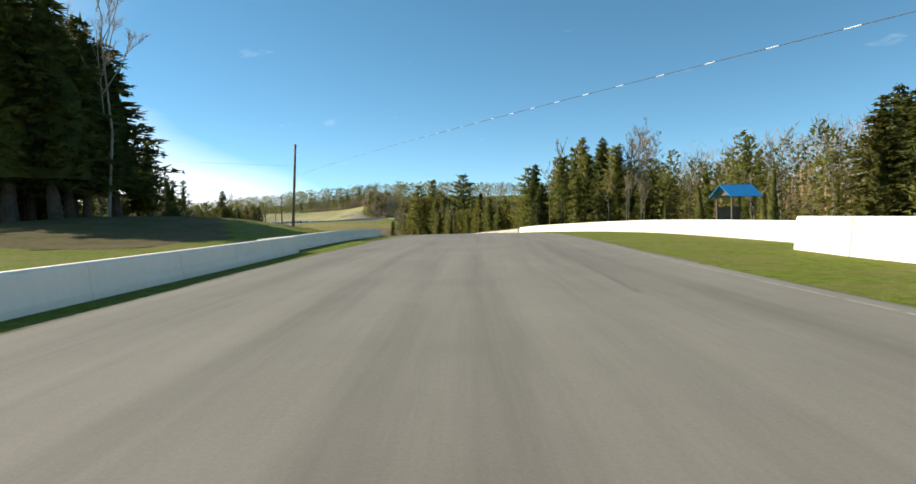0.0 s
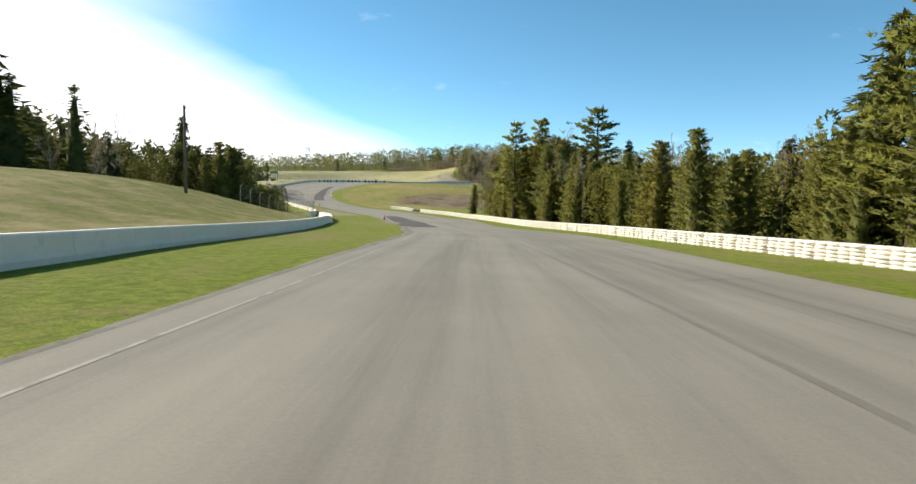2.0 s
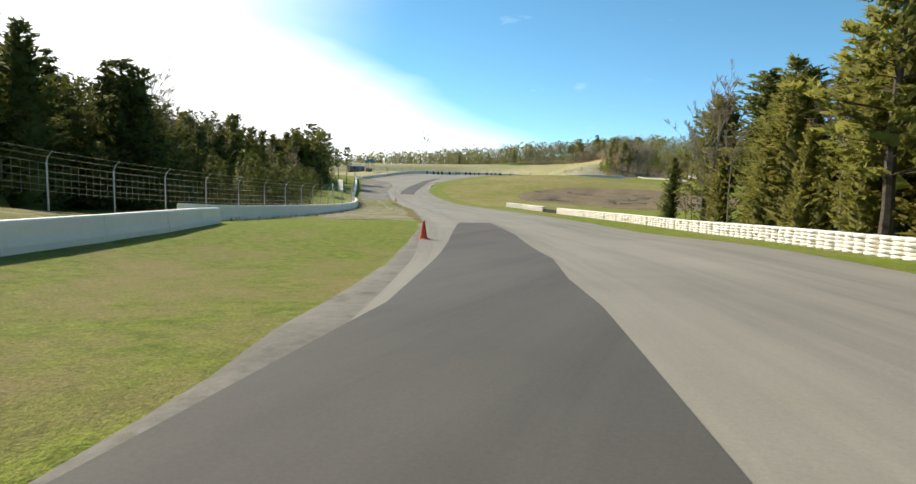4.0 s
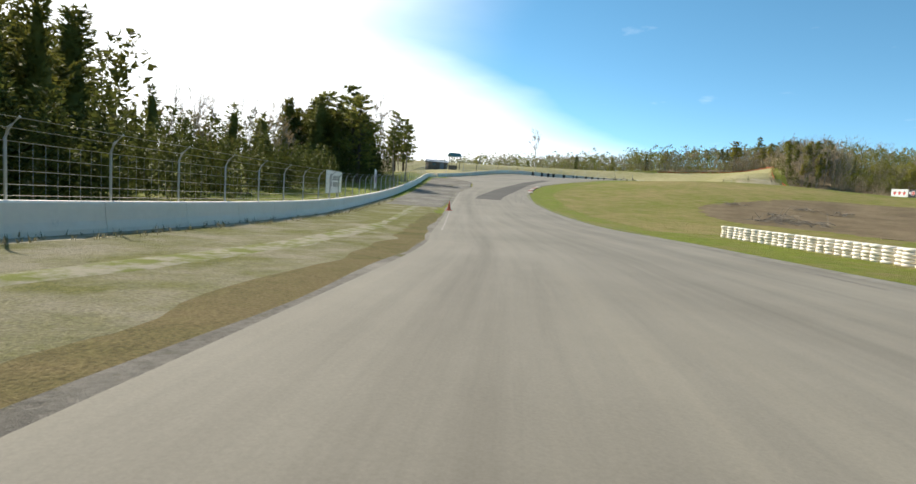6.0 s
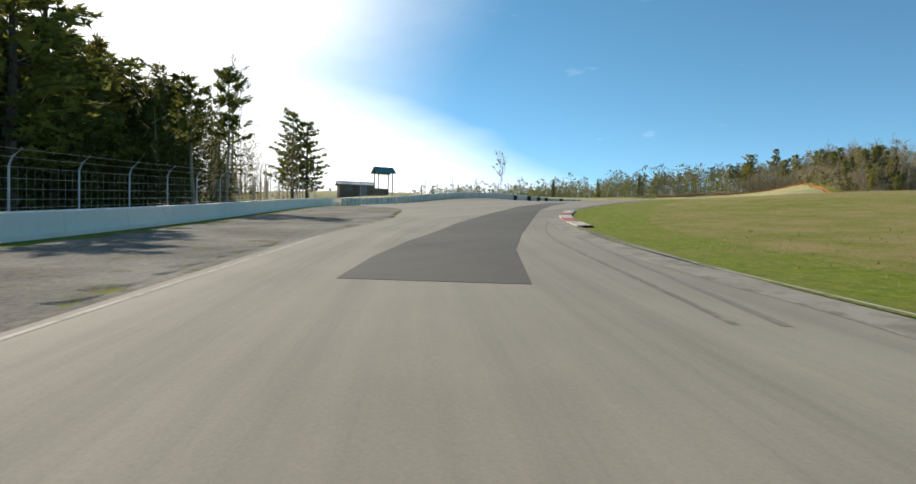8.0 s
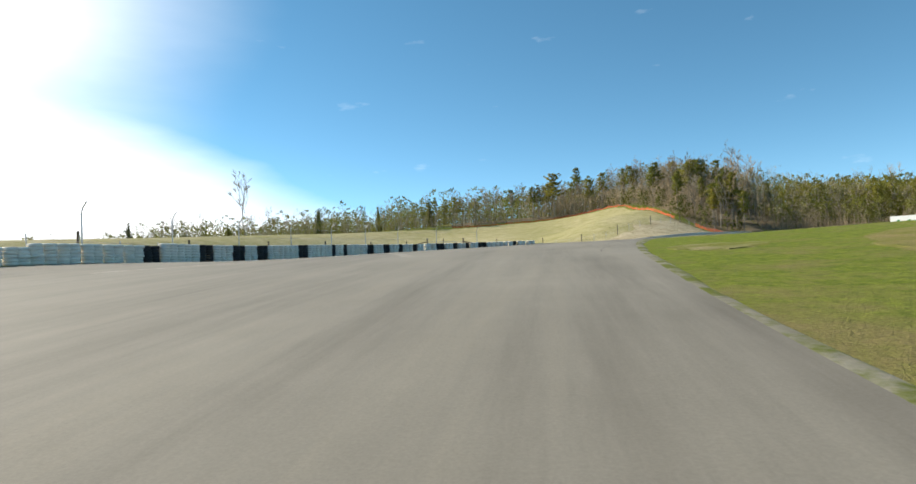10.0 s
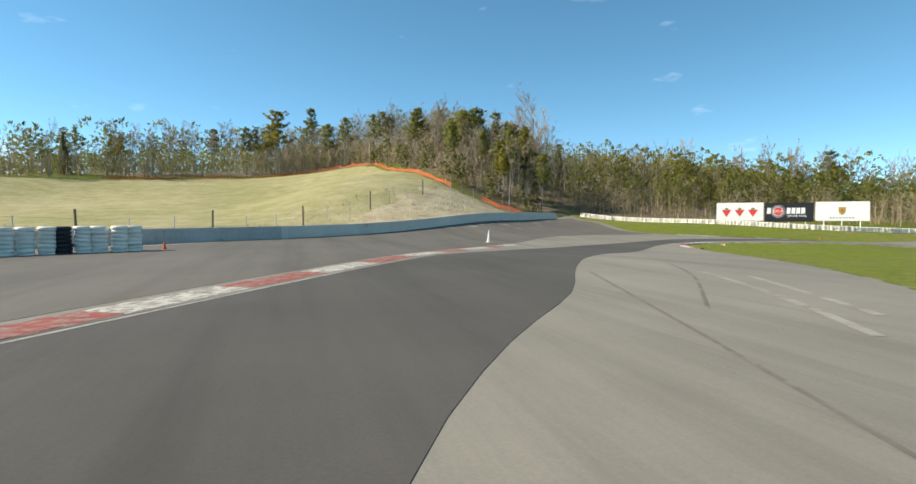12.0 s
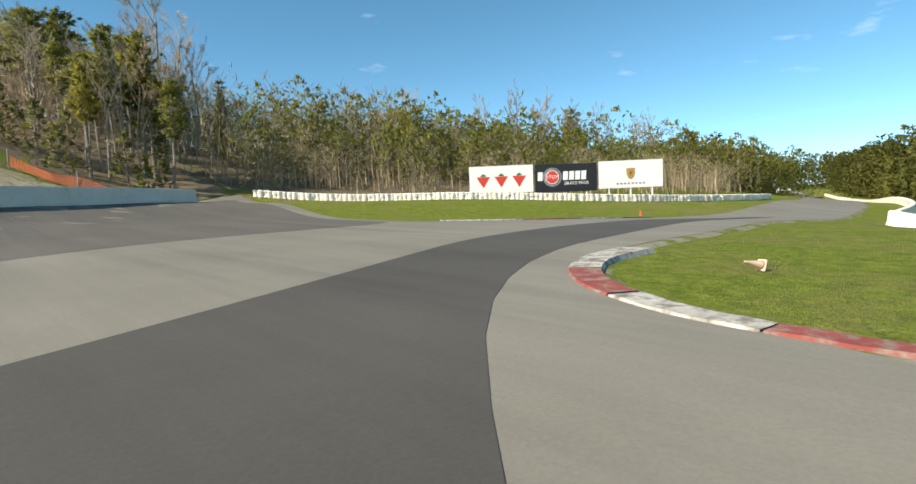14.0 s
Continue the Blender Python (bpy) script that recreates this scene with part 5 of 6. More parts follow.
wood_mass("cedar_woods", [(30, 40), (27, 60), (22, 76), (15, 96)], 5, 90, (6, 9), CEDAR, 333, "olive green cedars behind the barrier", fine=0.8)
wood_mass("cedar_woods", [(22.5, 68), (23, 78), (21, 87)], 2.4, 70, (6.5, 9.6), CEDAR, 334, "dense rounded olive green cedars behind the barrier", fine=0.62, dome=True)
wood_mass("conifer_woods", [(-78, 98), (-80, 116), (-86, 140), (-100, 180)], 8, 210, (10, 14), NEEDLE, 34, "dark conifer woods beyond the bank", fine=1.35)
wood_mass("conifer_woods", [(-92, 50), (-84, 76), (-80, 98)], 7, 90, (5, 8), NEEDLE, 342, "dark conifers beyond the bank")
wood_mass("bare_woods", [(-240, 200), (-222, 240), (-212, 290)], 10, 200, (5, 8.5), TWIG, 343, "leafless woods far beyond the run-off", True)
wood_mass("conifer_woods", [(-246, 190), (-228, 240), (-218, 290)], 10, 130, (4, 7), PINE, 344, "small pines far beyond the run-off")
wood_mass("conifer_woods", [(-150, 90), (-140, 150), (-160, 235)], 18, 160, (8, 12), NEEDLE, 341, "far dark conifer woods", fine=1.35)
wood_mass("conifer_woods", [(10, 304), (40, 312), (90, 328), (140, 343), (200, 362)], 4, 240, (10, 14), NEEDLE, 35, "dark conifers beside the far straight", fine=1.35)
wood_mass("conifer_woods", [(40, 352), (90, 366), (140, 382), (200, 396), (260, 380)], 10, 260, (11, 15), NEEDLE, 351, "dark woods at the end of the straight", fine=1.35)
wood_mass("wooded_hill", [(-50, 392), (-20, 390), (10, 384), (36, 374)], 14, 260, (6, 9.4), PINE, 361, "green woods along the top of the hill", fine=0.8, dome=True)
wood_mass("bare_woods", [(-50, 384), (-20, 382), (10, 376), (30, 366)], 12, 200, (7.5, 11), TWIG, 362, "leafless crowns along the top of the hill", True)
wood_mass("wooded_hill", [(-36, 356), (-20, 350), (6, 343), (22, 338)], 8, 420, (5, 8.6), PINE, 36, "mixed green pines up the hill behind the boards", fine=0.72, dome=True)
wood_mass("wooded_hill", [(12, 338), (22, 336), (32, 333)], 3.5, 70, (6.5, 9.5), PINE, 363, "mixed green pines at the end of the hill", fine=0.72, dome=True)
wood_mass("bare_woods", [(-42, 356), (-20, 350), (6, 343), (22, 338)], 8, 170, (5.5, 8), TWIG, 37, "leafless brown hardwoods up the hill", True)
wood_mass("bare_woods", [(-82, 400), (-62, 394), (-52, 376), (-49, 358)], 7, 380, (6, 9), TWIG, 38, "leafless pale stems among the knoll's pines", True)
wood_mass("conifer_woods", [(-84, 402), (-60, 398), (-49, 378), (-46, 358)], 6, 90, (4, 6.5), PINE, 381, "green pine undergrowth behind the knoll")
wood_mass("conifer_woods", [(-54, 130), (-66, 152), (-77, 170)], 5, 270, (6.5, 9.5), NEEDLE, 39, "dark conifer thicket behind the debris fence", fine=0.62)
wood_mass("conifer_woods", [(-101, 211), (-108, 220), (-118, 234)], 5, 170, (7, 10.5), NEEDLE, 391, "dark conifer thicket behind the debris fence", fine=0.62)
wood_mass("conifer_woods", [(112, 374), (150, 386), (196, 394), (232, 386), (262, 370)], 7, 190, (13, 18), NEEDLE, 352, "tall dark woods closing the end of the straight", fine=1.35)
wood_mass("cedar_thicket", [(-47, 138), (-58, 158), (-70, 174), (-86, 196), (-98, 214), (-106, 228)], 3, 330, (2.5, 5), NEEDLE, 393, "low dark cedar thicket right behind the debris fence", fine=0.62)
wood_mass("cedar_thicket", [(-42, 350), (-34, 345), (-16, 338), (4, 335), (20, 333)], 4, 190, (2.6, 5.4), PINE, 394, "young green pines and cedars at the foot of the wooded hill", fine=0.72, dome=True)
wood_mass("brown_brush", [(-45, 348), (-38, 341.6), (-31, 336.6), (-20, 331), (-4, 329)], 2.4, 300, (1.4, 3.6), TWIG, 396, "leafless brown brush behind the white tyre wall", True)
wood_mass("cedar_thicket", [(-66, 384), (-60, 368), (-57.6, 354), (-54.6, 345), (-49, 342)], 2.5, 40, (2, 4.5), CEDAR, 395, "young yellow green cedars at the edge of the knoll")
wood_mass("bare_woods", [(-100, 204), (-110, 218), (-128, 246), (-150, 268)], 7, 130, (6, 10), TWIG, 392, "leafless hardwoods beyond the debris fence", True)


for k, (pts, leaf) in enumerate((([(-260, 470), (-140, 490), (-20, 505), (100, 510), (220, 500)], PINE), ([(-240, 520), (-100, 540), (40, 550), (200, 545)], TWIG), ([(-240, 585), (-80, 600), (60, 605), (220, 600)], PINE))):
    wood_mass("wooded_hill", pts, 26, 520, (9, 14), leaf, 410 + k, ("far pine woods on the long hill", "far leafless woods on the long hill")[leaf == TWIG], fine=1.9, dome=True)
wood_mass("brown_brush", [(-200, 300), (-176, 322), (-153, 349), (-130, 364), (-110, 378), (-94, 390), (-76, 392), (-64, 382), (-61, 366)], 2.5, 420, (1.6, 3.4), TWIG, 397, "leafless brown undergrowth below the trees", True)
wood_mass("conifer_woods", [(-200, 302), (-178, 324), (-155, 352), (-130, 367), (-110, 381), (-94, 393), (-76, 396), (-62, 386)], 3, 120, (1.6, 3.2), PINE, 398, "low green pines and cedars below the trees", fine=0.7, dome=True)
wood_mass("brown_brush", [(-45, 349), (-34, 345), (-20, 340), (-6, 336), (8, 334), (20, 333)], 4.5, 120, (2.5, 5), TWIG, 399, "leafless brown saplings up the hill behind the boards", fine=0.75, slim=0.8, dome=True)
wood_mass("brown_brush", [(-84, 394), (-66, 386), (-60, 368), (-57, 352), (-52, 345)], 4, 150, (2.5, 6), TWIG, 400, "leafless brown saplings among the knoll's pines", fine=0.75, slim=0.5, dome=True)


def tufts(name, pts, lo, hi, count, leaf, seed, label, size=0.12):
    """Loose tufts of coarse grass beside a line."""
    rng, line, items = random.Random(seed), smooth_line(pts, 1.0), []
    for i in range(count):
        u = rng.random() * (len(line) - 1)
        j = min(int(u), len(line) - 2)
        d = (line[j + 1] - line[j]).normalized()
        q = line[j].lerp(line[j + 1], u - j) + Vector((d.y, -d.x)) * rng.uniform(lo, hi)
        items.append((Vector((q.x, q.y, at(q.x, q.y) + 0.06)), size * rng.uniform(0.6, 1.5), 0.5, Vector((0, 0, 1)), 6))
    v, f, normals = blades_mesh(items, rng, 0.6)
    return tagged(raw(name, v, f, leaf, normals=normals), label, "grass", kind="stuff")


STRAW = mat_leaf("straw", (0.22, 0.17, 0.075), (0.42, 0.35, 0.19), 0.3)
tufts("dry_tufts", [(-97, 310), (-86, 313.4), (-78.5, 318), (-64.2, 329.6), (-54, 337.6)], -9, -0.4, 2000, STRAW, 71, "dry straw tufts on the sandy slope")
tufts("dry_tufts", [(-37, 133), (-44.4, 149.8), (-52.4, 164.8), (-60.4, 177.2), (-74.4, 196.4)], 0.3, 1.2, 420, STRAW, 72, "straw tufts along the foot of the barrier")
tufts("weed_tufts", [(-45.6, 186), (-52, 193.5), (-60, 202), (-66, 211), (-71.5, 219)], 0.6, 12, 700, STRAW, 73, "dry weeds scattered over the infield grass", 0.06)
tufts("weed_tufts", [(-12.4, 46.6), (-15.8, 52.6)], -1.6, 1.6, 260, STRAW, 75, "matted dry weeds on the bank below the pole", 0.1)
tufts("weed_tufts", [(-9, 60), (-15, 80), (-21, 98), (-28, 116)], -14, -0.6, 700, STRAW, 74, "dry weeds on the grass bank", 0.07)
# ---- debris fence ----
def debris_fence(pts, back, label, step, tall, mesh):
    line = offset(smooth_line(pts, 0.5), back)
    s = np.r_[0, np.cumsum([(b - a).length for a, b in zip(line, line[1:])])]
    u = np.arange(0.5, s[-1], step)
    X, Y = np.interp(u, s, [p.x for p in line]), np.interp(u, s, [p.y for p in line])
    Z = land(X, Y)
    root = empty("debris_fence", pose(X[0], Y[0], Z[0]), label, "fence", "debris fences")
    inv = root.matrix_world.inverted()
    tops = []
    me = None
    for i, (x, y, z) in enumerate(zip(X, Y, Z)):
        j = min(i, len(X) - 2)
        d = Vector((X[j + 1] - X[j], Y[j + 1] - Y[j])).normalized()
        ang = math.degrees(math.atan2(d.y, d.x))
        if me is None:
            bm = bmesh.new()
            tube(bm, [(0, 0, -0.3), (0, 0, 1.75 * tall), (0, -0.08, 1.95 * tall), (0, -0.3, 2.15 * tall)], [0.03, 0.03, 0.03, 0.025], 6)
            ob = part("post", bm, STEEL, root)
            me = ob.data
        else:
            ob = new("post", me)
            ob.parent = root
        ob.matrix_basis = inv @ pose(x, y, z, 0, 0, ang)
        r = Vector((d.y, -d.x, 0))
        tops.append([Vector((x, y, z + h * tall)) + r * o for h, o in ((0.75, 0), (0.95, 0), (1.2, 0), (1.45, 0), (1.72, 0), (1.95, 0.08), (2.13, 0.29))])
    for k in range(0, 7, 1 if mesh else 2):
        bm = bmesh.new()
        tube(bm, [inv @ t[k] for t in tops], [0.007] * len(tops), 3)
        part("wire", bm, STEEL, root)
    if not mesh:
        return
    verts, faces = [], []
    for a, b in zip(tops, tops[1:]):
        for k in range(9):
            t = k / 9
            n = len(verts)
            lo, hi = a[0].lerp(b[0], t) - Vector((0, 0, 0.1)), a[4].lerp(b[4], t)
            e = (b[0] - a[0]).normalized() * 0.004
            verts += [inv @ (lo - e), inv @ (lo + e), inv @ (hi + e), inv @ (hi - e)]
            faces.append((n, n + 1, n + 2, n + 3))
    tagged(raw("netting", verts, faces, STEEL, root), kind="stuff")


debris_fence([(-37.4, 117), (-38.4, 124), (-39.2, 131.6), (-41, 140.6), (-44, 149), (-52, 164.2), (-60, 176.6), (-66.5, 185.2), (-74, 195.8), (-82.5, 208.5), (-91, 221), (-102.4, 237)], -0.28,
             "galvanised wire debris fence with posts bent inwards at the top", 2.6, 1.0, True)
debris_fence([(-101.8, 242), (-100.9, 255), (-99.4, 270), (-97.9, 280), (-94.4, 296), (-88.4, 303.6), (-86, 305)], -0.7,
             "tall thin galvanised fence posts with wires behind the tyre wall", 5.0, 1.2, False)


# ---- boards and signs ----
def panel_pose(a, b, z):
    d = Vector((b[0] - a[0], b[1] - a[1]))
    return pose((a[0] + b[0]) / 2, (a[1] + b[1]) / 2, z, 0, 0, math.degrees(math.atan2(d.y, d.x))), d.length


def flat_shape(pts, y, thick=0.006):
    bm = bmesh.new()
    f = bm.faces.new([bm.verts.new((x, y, z)) for x, z in pts])
    g = bmesh.ops.extrude_face_region(bm, geom=[f])
    for v in g["geom"]:
        if isinstance(v, bmesh.types.BMVert):
            v.co.y -= thick
    bmesh.ops.recalc_face_normals(bm, faces=bm.faces[:])
    return bm


def rect(x0, z0, x1, z1):
    return [(x0, z0), (x1, z0), (x1, z1), (x0, z1)]


def disc(x, z, r, n=18, turn=0.0):
    return [(x + r * math.cos(turn + k * math.tau / n), z + r * math.sin(turn + k * math.tau / n)) for k in range(n)]


def board(name, a, b, low, high, mat, label, shapes, legs=3, group="sign boards"):
    """A board facing the road on legs; shapes are (name, outline, material) in metres from its lower middle."""
    ground = at((a[0] + b[0]) / 2, (a[1] + b[1]) / 2)
    m, w = panel_pose(a, b, ground)
    root = empty(name, m, label, "sign", group)
    lo, hi = low - ground, high - ground
    bm = bmesh.new()
    box(bm, (w - 0.06, 0.05, hi - lo), Matrix.Translation((0, 0, (lo + hi) / 2)), 0.008)
    part("panel", bm, mat, root)
    for k in range(legs):
        x = -w / 2 + w * (k + 0.5) / legs
        bm = bmesh.new()
        box(bm, (0.09, 0.09, hi - 0.1 + 0.5), Matrix.Translation((x, 0.072, (hi - 0.1 - 0.5) / 2)), 0.006)
        part("leg", bm, BOARD_WHITE if legs > 2 else STEEL, root)
    for nm, pts, mt in shapes:
        part(nm, flat_shape([(x, lo + z) for x, z in pts], -0.027), mt, root)
    return root


def tri(x, z, r):
    return [(x, z - r), (x + r * 1.02, z + r * 0.62), (x - r * 1.02, z + r * 0.62)]


leafy = []
for x in (-1.25, 0.0, 1.25):
    leafy += [("emblem", tri(x, 0.86, 0.47), SIGN_RED), ("emblem_tip", [(x - 0.16, 1.17), (x + 0.16, 1.17), (x + 0.2, 1.24), (x, 1.38), (x - 0.2, 1.24)], SIGN_GREEN)]
board("sign_board", (-33.6, 334.9), (-30.43, 331.7), 1.45, 3.34, BOARD_WHITE, "white sign board with three red triangle emblems", leafy)
def lettering(parent, words, x, z, size, mat, name="lettering"):
    """Raised words on a board, standing upright in its plane."""
    cu = bpy.data.curves.new(name, "FONT")
    cu.body, cu.size, cu.align_x, cu.align_y, cu.extrude = words, size, "CENTER", "CENTER", 0.003
    tmp = bpy.data.objects.new(name, cu)
    me = bpy.data.meshes.new_from_object(tmp)
    bpy.data.objects.remove(tmp)
    me.materials.append(mat)
    ob = new(name, me)
    ob.parent = parent
    ob.matrix_basis = pose(x, -0.045, z, 90, 0, 0)


stop = board("sign_board", (-30.38, 331.65), (-27.32, 328.55), 1.35, 3.28, BOARD_BLACK, "black sign board with a red octagon and pale lettering",
             [("emblem_ring", disc(-0.95, 1.05, 0.66), SIGN_GREY), ("emblem_gap", disc(-0.95, 1.05, 0.56), BOARD_BLACK)] +
             [("bar", [(x, 0.82), (x + 0.34, 0.82), (x + 0.38, 1.42), (x + 0.04, 1.42)], BOARD_WHITE) for x in (-1.98, -0.22, 0.2, 0.62, 1.04)])
part("octagon", flat_shape([(x, z + 1.35 - at(-28.85, 330.1)) for x, z in disc(-0.95, 1.05, 0.5, 8, math.pi / 8)], -0.034), BOARD_WHITE, stop, "white rim of the octagon")
part("octagon", flat_shape([(x, z + 1.35 - at(-28.85, 330.1)) for x, z in disc(-0.95, 1.05, 0.45, 8, math.pi / 8)], -0.038), SIGN_RED, stop, "red octagon")
lettering(stop, "STOP", -0.95, 1.35 - at(-28.85, 330.1) + 1.05, 0.34, BOARD_WHITE)
lettering(stop, "BRAKE PADS", 0.72, 1.35 - at(-28.85, 330.1) + 0.58, 0.3, BOARD_WHITE)
board("sign_board", (-27.27, 328.5), (-24.1, 325.3), 1.45, 3.34, BOARD_WHITE, "white sign board with a small gold and red crest",
      [("emblem", [(-0.3, 1.35), (0.3, 1.35), (0.3, 0.95), (0.18, 0.68), (0, 0.56), (-0.18, 0.68), (-0.3, 0.95)], SIGN_GOLD), ("emblem_centre", rect(-0.1, 0.86, 0.1, 1.12), SIGN_RED)] +
      [("bar", rect(x, 0.24, x + 0.15, 0.36), SIGN_GREY) for x in np.arange(-1.0, 0.95, 0.26)])
board("sign_board", (-71.9, 187.3), (-76, 192.6), -5.2 + 0.35, -3.05, BOARD_WHITE, "white fence sign with a grey round emblem and lettering bars",
      [("emblem", disc(-1.6, 1.0, 0.55), SIGN_GREY), ("emblem_centre", disc(-1.6, 1.0, 0.28), BOARD_WHITE)] + [("bar", rect(x, 1.02, x + 0.36, 1.4), SIGN_GREY) for x in np.arange(-0.7, 1.9, 0.5)] +
      [("bar", rect(x, 0.5, x + 0.3, 0.88), SIGN_GREY) for x in np.arange(-0.7, 1.9, 0.42)], 2, "fence signs")
board("sign_board", (-79.8, 200.6), (-85.2, 206.4), -4.3, -2.35, BOARD_WHITE, "white fence sign with blue lettering bars and red ring",
      [("bar", rect(-3.0, 0.5, -1.75, 1.5), SIGN_BLUE), ("emblem_ring", disc(-1.05, 0.85, 0.42), SIGN_RED), ("emblem_centre", disc(-1.05, 0.85, 0.24), BOARD_WHITE), ("bar", rect(-0.45, 0.5, 0.5, 1.3), SIGN_BLUE),
       ("bar", rect(0.7, 0.5, 0.95, 1.4), SIGN_BLUE), ("bar", rect(1.15, 0.5, 1.4, 1.55), SIGN_BLUE), ("emblem", rect(1.95, 0.35, 3.2, 1.75), SIGN_BLUE), ("emblem_centre", rect(2.45, 0.5, 2.75, 1.6), BOARD_WHITE)], 2, "fence signs")


# ---- cones ----
def cone(x, y, mat, label, lying=False, size=1.0):
    m = pose(x, y, at(x, y) + 0.04) @ Matrix.Scale(size, 4)
    if lying:
        m = pose(x, y, at(x, y) + 0.19 * size, 0, 76, 150) @ Matrix.Scale(size, 4)
    root = empty("traffic_cone", m, label, "traffic cone", "traffic cones")
    bm = bmesh.new()
    box(bm, (0.36, 0.36, 0.035), Matrix.Translation((0, 0, 0.018)), 0.01)
    part("base", bm, mat, root)
    bm = bmesh.new()
    tube(bm, [(0, 0, 0.034), (0, 0, 0.1), (0, 0, 0.62), (0, 0, 0.66)], [0.145, 0.125, 0.035, 0.028], 14)
    part("body", bm, mat, root, smooth=True)


cone(-26.9, 133.1, CONE_RED, "orange plastic traffic cone on the verge")
cone(-62.4, 190.4, CONE_RED, "orange plastic traffic cone beside the gravel")
cone(-67.3, 313.2, mat_plain("dirty_white_plastic", (0.62, 0.58, 0.48), 0.6), "dirty white traffic cone at the end of the kerb")
cone(-55.2, 309.5, mat_plain("faded_cone_plastic", (0.66, 0.45, 0.33), 0.6), "faded traffic cone lying on the grass", True, 0.36)
cone(-34.6, 321.6, CONE_RED, "small orange marker on the grass edge", False, 0.4)
cone(-82.0, 307.6, CONE_RED, "red marker at the end of the tyre wall", False, 0.5)


# ---- poles and cables ----
def pole(x, y, top, label, lean=0.0):
    z = at(x, y)
    root = empty("utility_pole", pose(x, y, z, -lean, 0, 0), label, "pole", "utility poles")
    bm = bmesh.new()
    tube(bm, [(0, 0, -0.5), (0, 0, (top - z) * 0.5), (0, 0, top - z)], [0.13, 0.115, 0.09], 10)
    part("shaft", bm, WOOD, root, smooth=True)
    bm = bmesh.new()
    tube(bm, [(0.1, 0, top - z - 0.25), (0.17, 0, top - z - 0.2), (0.17, 0, top - z - 0.08)], [0.02, 0.035, 0.03], 8)
    part("insulator", bm, STEEL, root)


pole(-15.2, 50.2, 8.5, "leaning weathered wooden utility pole on the bank", 12.4)
pole(-33, 102.4, 6.1, "thin weathered wooden pole on the bank")


def cable(a, b, sag, flags, label):
    a, b = Vector(a), Vector(b)
    pts = [a.lerp(b, k / 30) - Vector((0, 0, sag * 4 * (k / 30) * (1 - k / 30))) for k in range(31)]
    root = empty("cable", pose(*a), label, "cable")
    bm = bmesh.new()
    tube(bm, [p - a for p in pts], [0.006] * 31, 4)
    part("wire", bm, CABLE, root)
    for k in range(flags):
        t = (k + 0.5) / flags
        p = a.lerp(b, t) - Vector((0, 0, sag * 4 * t * (1 - t)))
        d = (b - a).normalized()
        bm = bmesh.new()
        tube(bm, [p - a - d * 0.10, p - a + d * 0.09], [0.008, 0.008], 5)
        part("marker", bm, BOARD_WHITE, root, "white cable marker sleeve")


cable((-15.2, 51.5, 5.3), (9.2, -4.1, 2.5), -0.35, 60, "overhead cable with white marker sleeves")
cable((-15.2, 51.35, 6.3), (-60, 20, 8.4), 0.5, 0, "thin overhead cable from the pole")


# ---- fences on the sandy slope ----
def post_fence(pts, step, height, label, rails, thick=0.05, wires=2):
    line = smooth_line(pts, 0.5)
    s = np.r_[0, np.cumsum([(b - a).length for a, b in zip(line, line[1:])])]
    u = np.arange(0, s[-1], step)
    X, Y = np.interp(u, s, [p.x for p in line]), np.interp(u, s, [p.y for p in line])
    Z = land(X, Y) + 0.03
    root = empty("post_fence", pose(X[0], Y[0], Z[0]), label, "fence", "post fences")
    inv, rng = root.matrix_world.inverted(), random.Random(int(step * 10))
    tops = []
    for i, (x, y, z) in enumerate(zip(X, Y, Z)):
        k = 1.25 if i % 3 == 0 else rng.uniform(0.8, 1.05)
        bm = bmesh.new()
        tube(bm, [(0, 0, -0.3), (0, 0, height * k)], [thick * (1.3 if i % 3 == 0 else 0.6), thick * (1.2 if i % 3 == 0 else 0.55)], 6)
        ob = part("post", bm, WOOD if i % 3 == 0 else STEEL, root)
        ob.matrix_basis = inv @ pose(x, y, z, rng.uniform(-2, 2), rng.uniform(-2, 2), 0)
        tops.append(inv @ Vector((x, y, z)))
    for w in range(wires):
        bm = bmesh.new()
        tube(bm, [t + Vector((0, 0, height * (0.45 + 0.4 * w))) for t in tops], [0.006] * len(tops), 3)
        part("wire", bm, STEEL, root)


def bank_post(x, y, height, thick, mat):
    bm = bmesh.new()
    tube(bm, [(0, 0, -0.3), (0, 0, height - 0.02), (0, 0, height)], [thick, thick * 0.95, thick * 0.7], 8)
    ob = link("post", bm, mat)
    ob.matrix_world = pose(x, y, at(x, y, 0.05), random.Random(int(x * 10)).uniform(-2, 2), 0, 0)
    tagged(ob, "weathered post standing alone on the grass bank", "post", "posts on the bank")


for x, y, height, thick in ((-17.15, 51.49, 0.95, 0.03), (-24.22, 60.13, 1.34, 0.10), (-23.42, 60.82, 1.36, 0.03), (-22.85, 61.28, 1.55, 0.04)):
    bank_post(x, y, height, thick, WOOD)


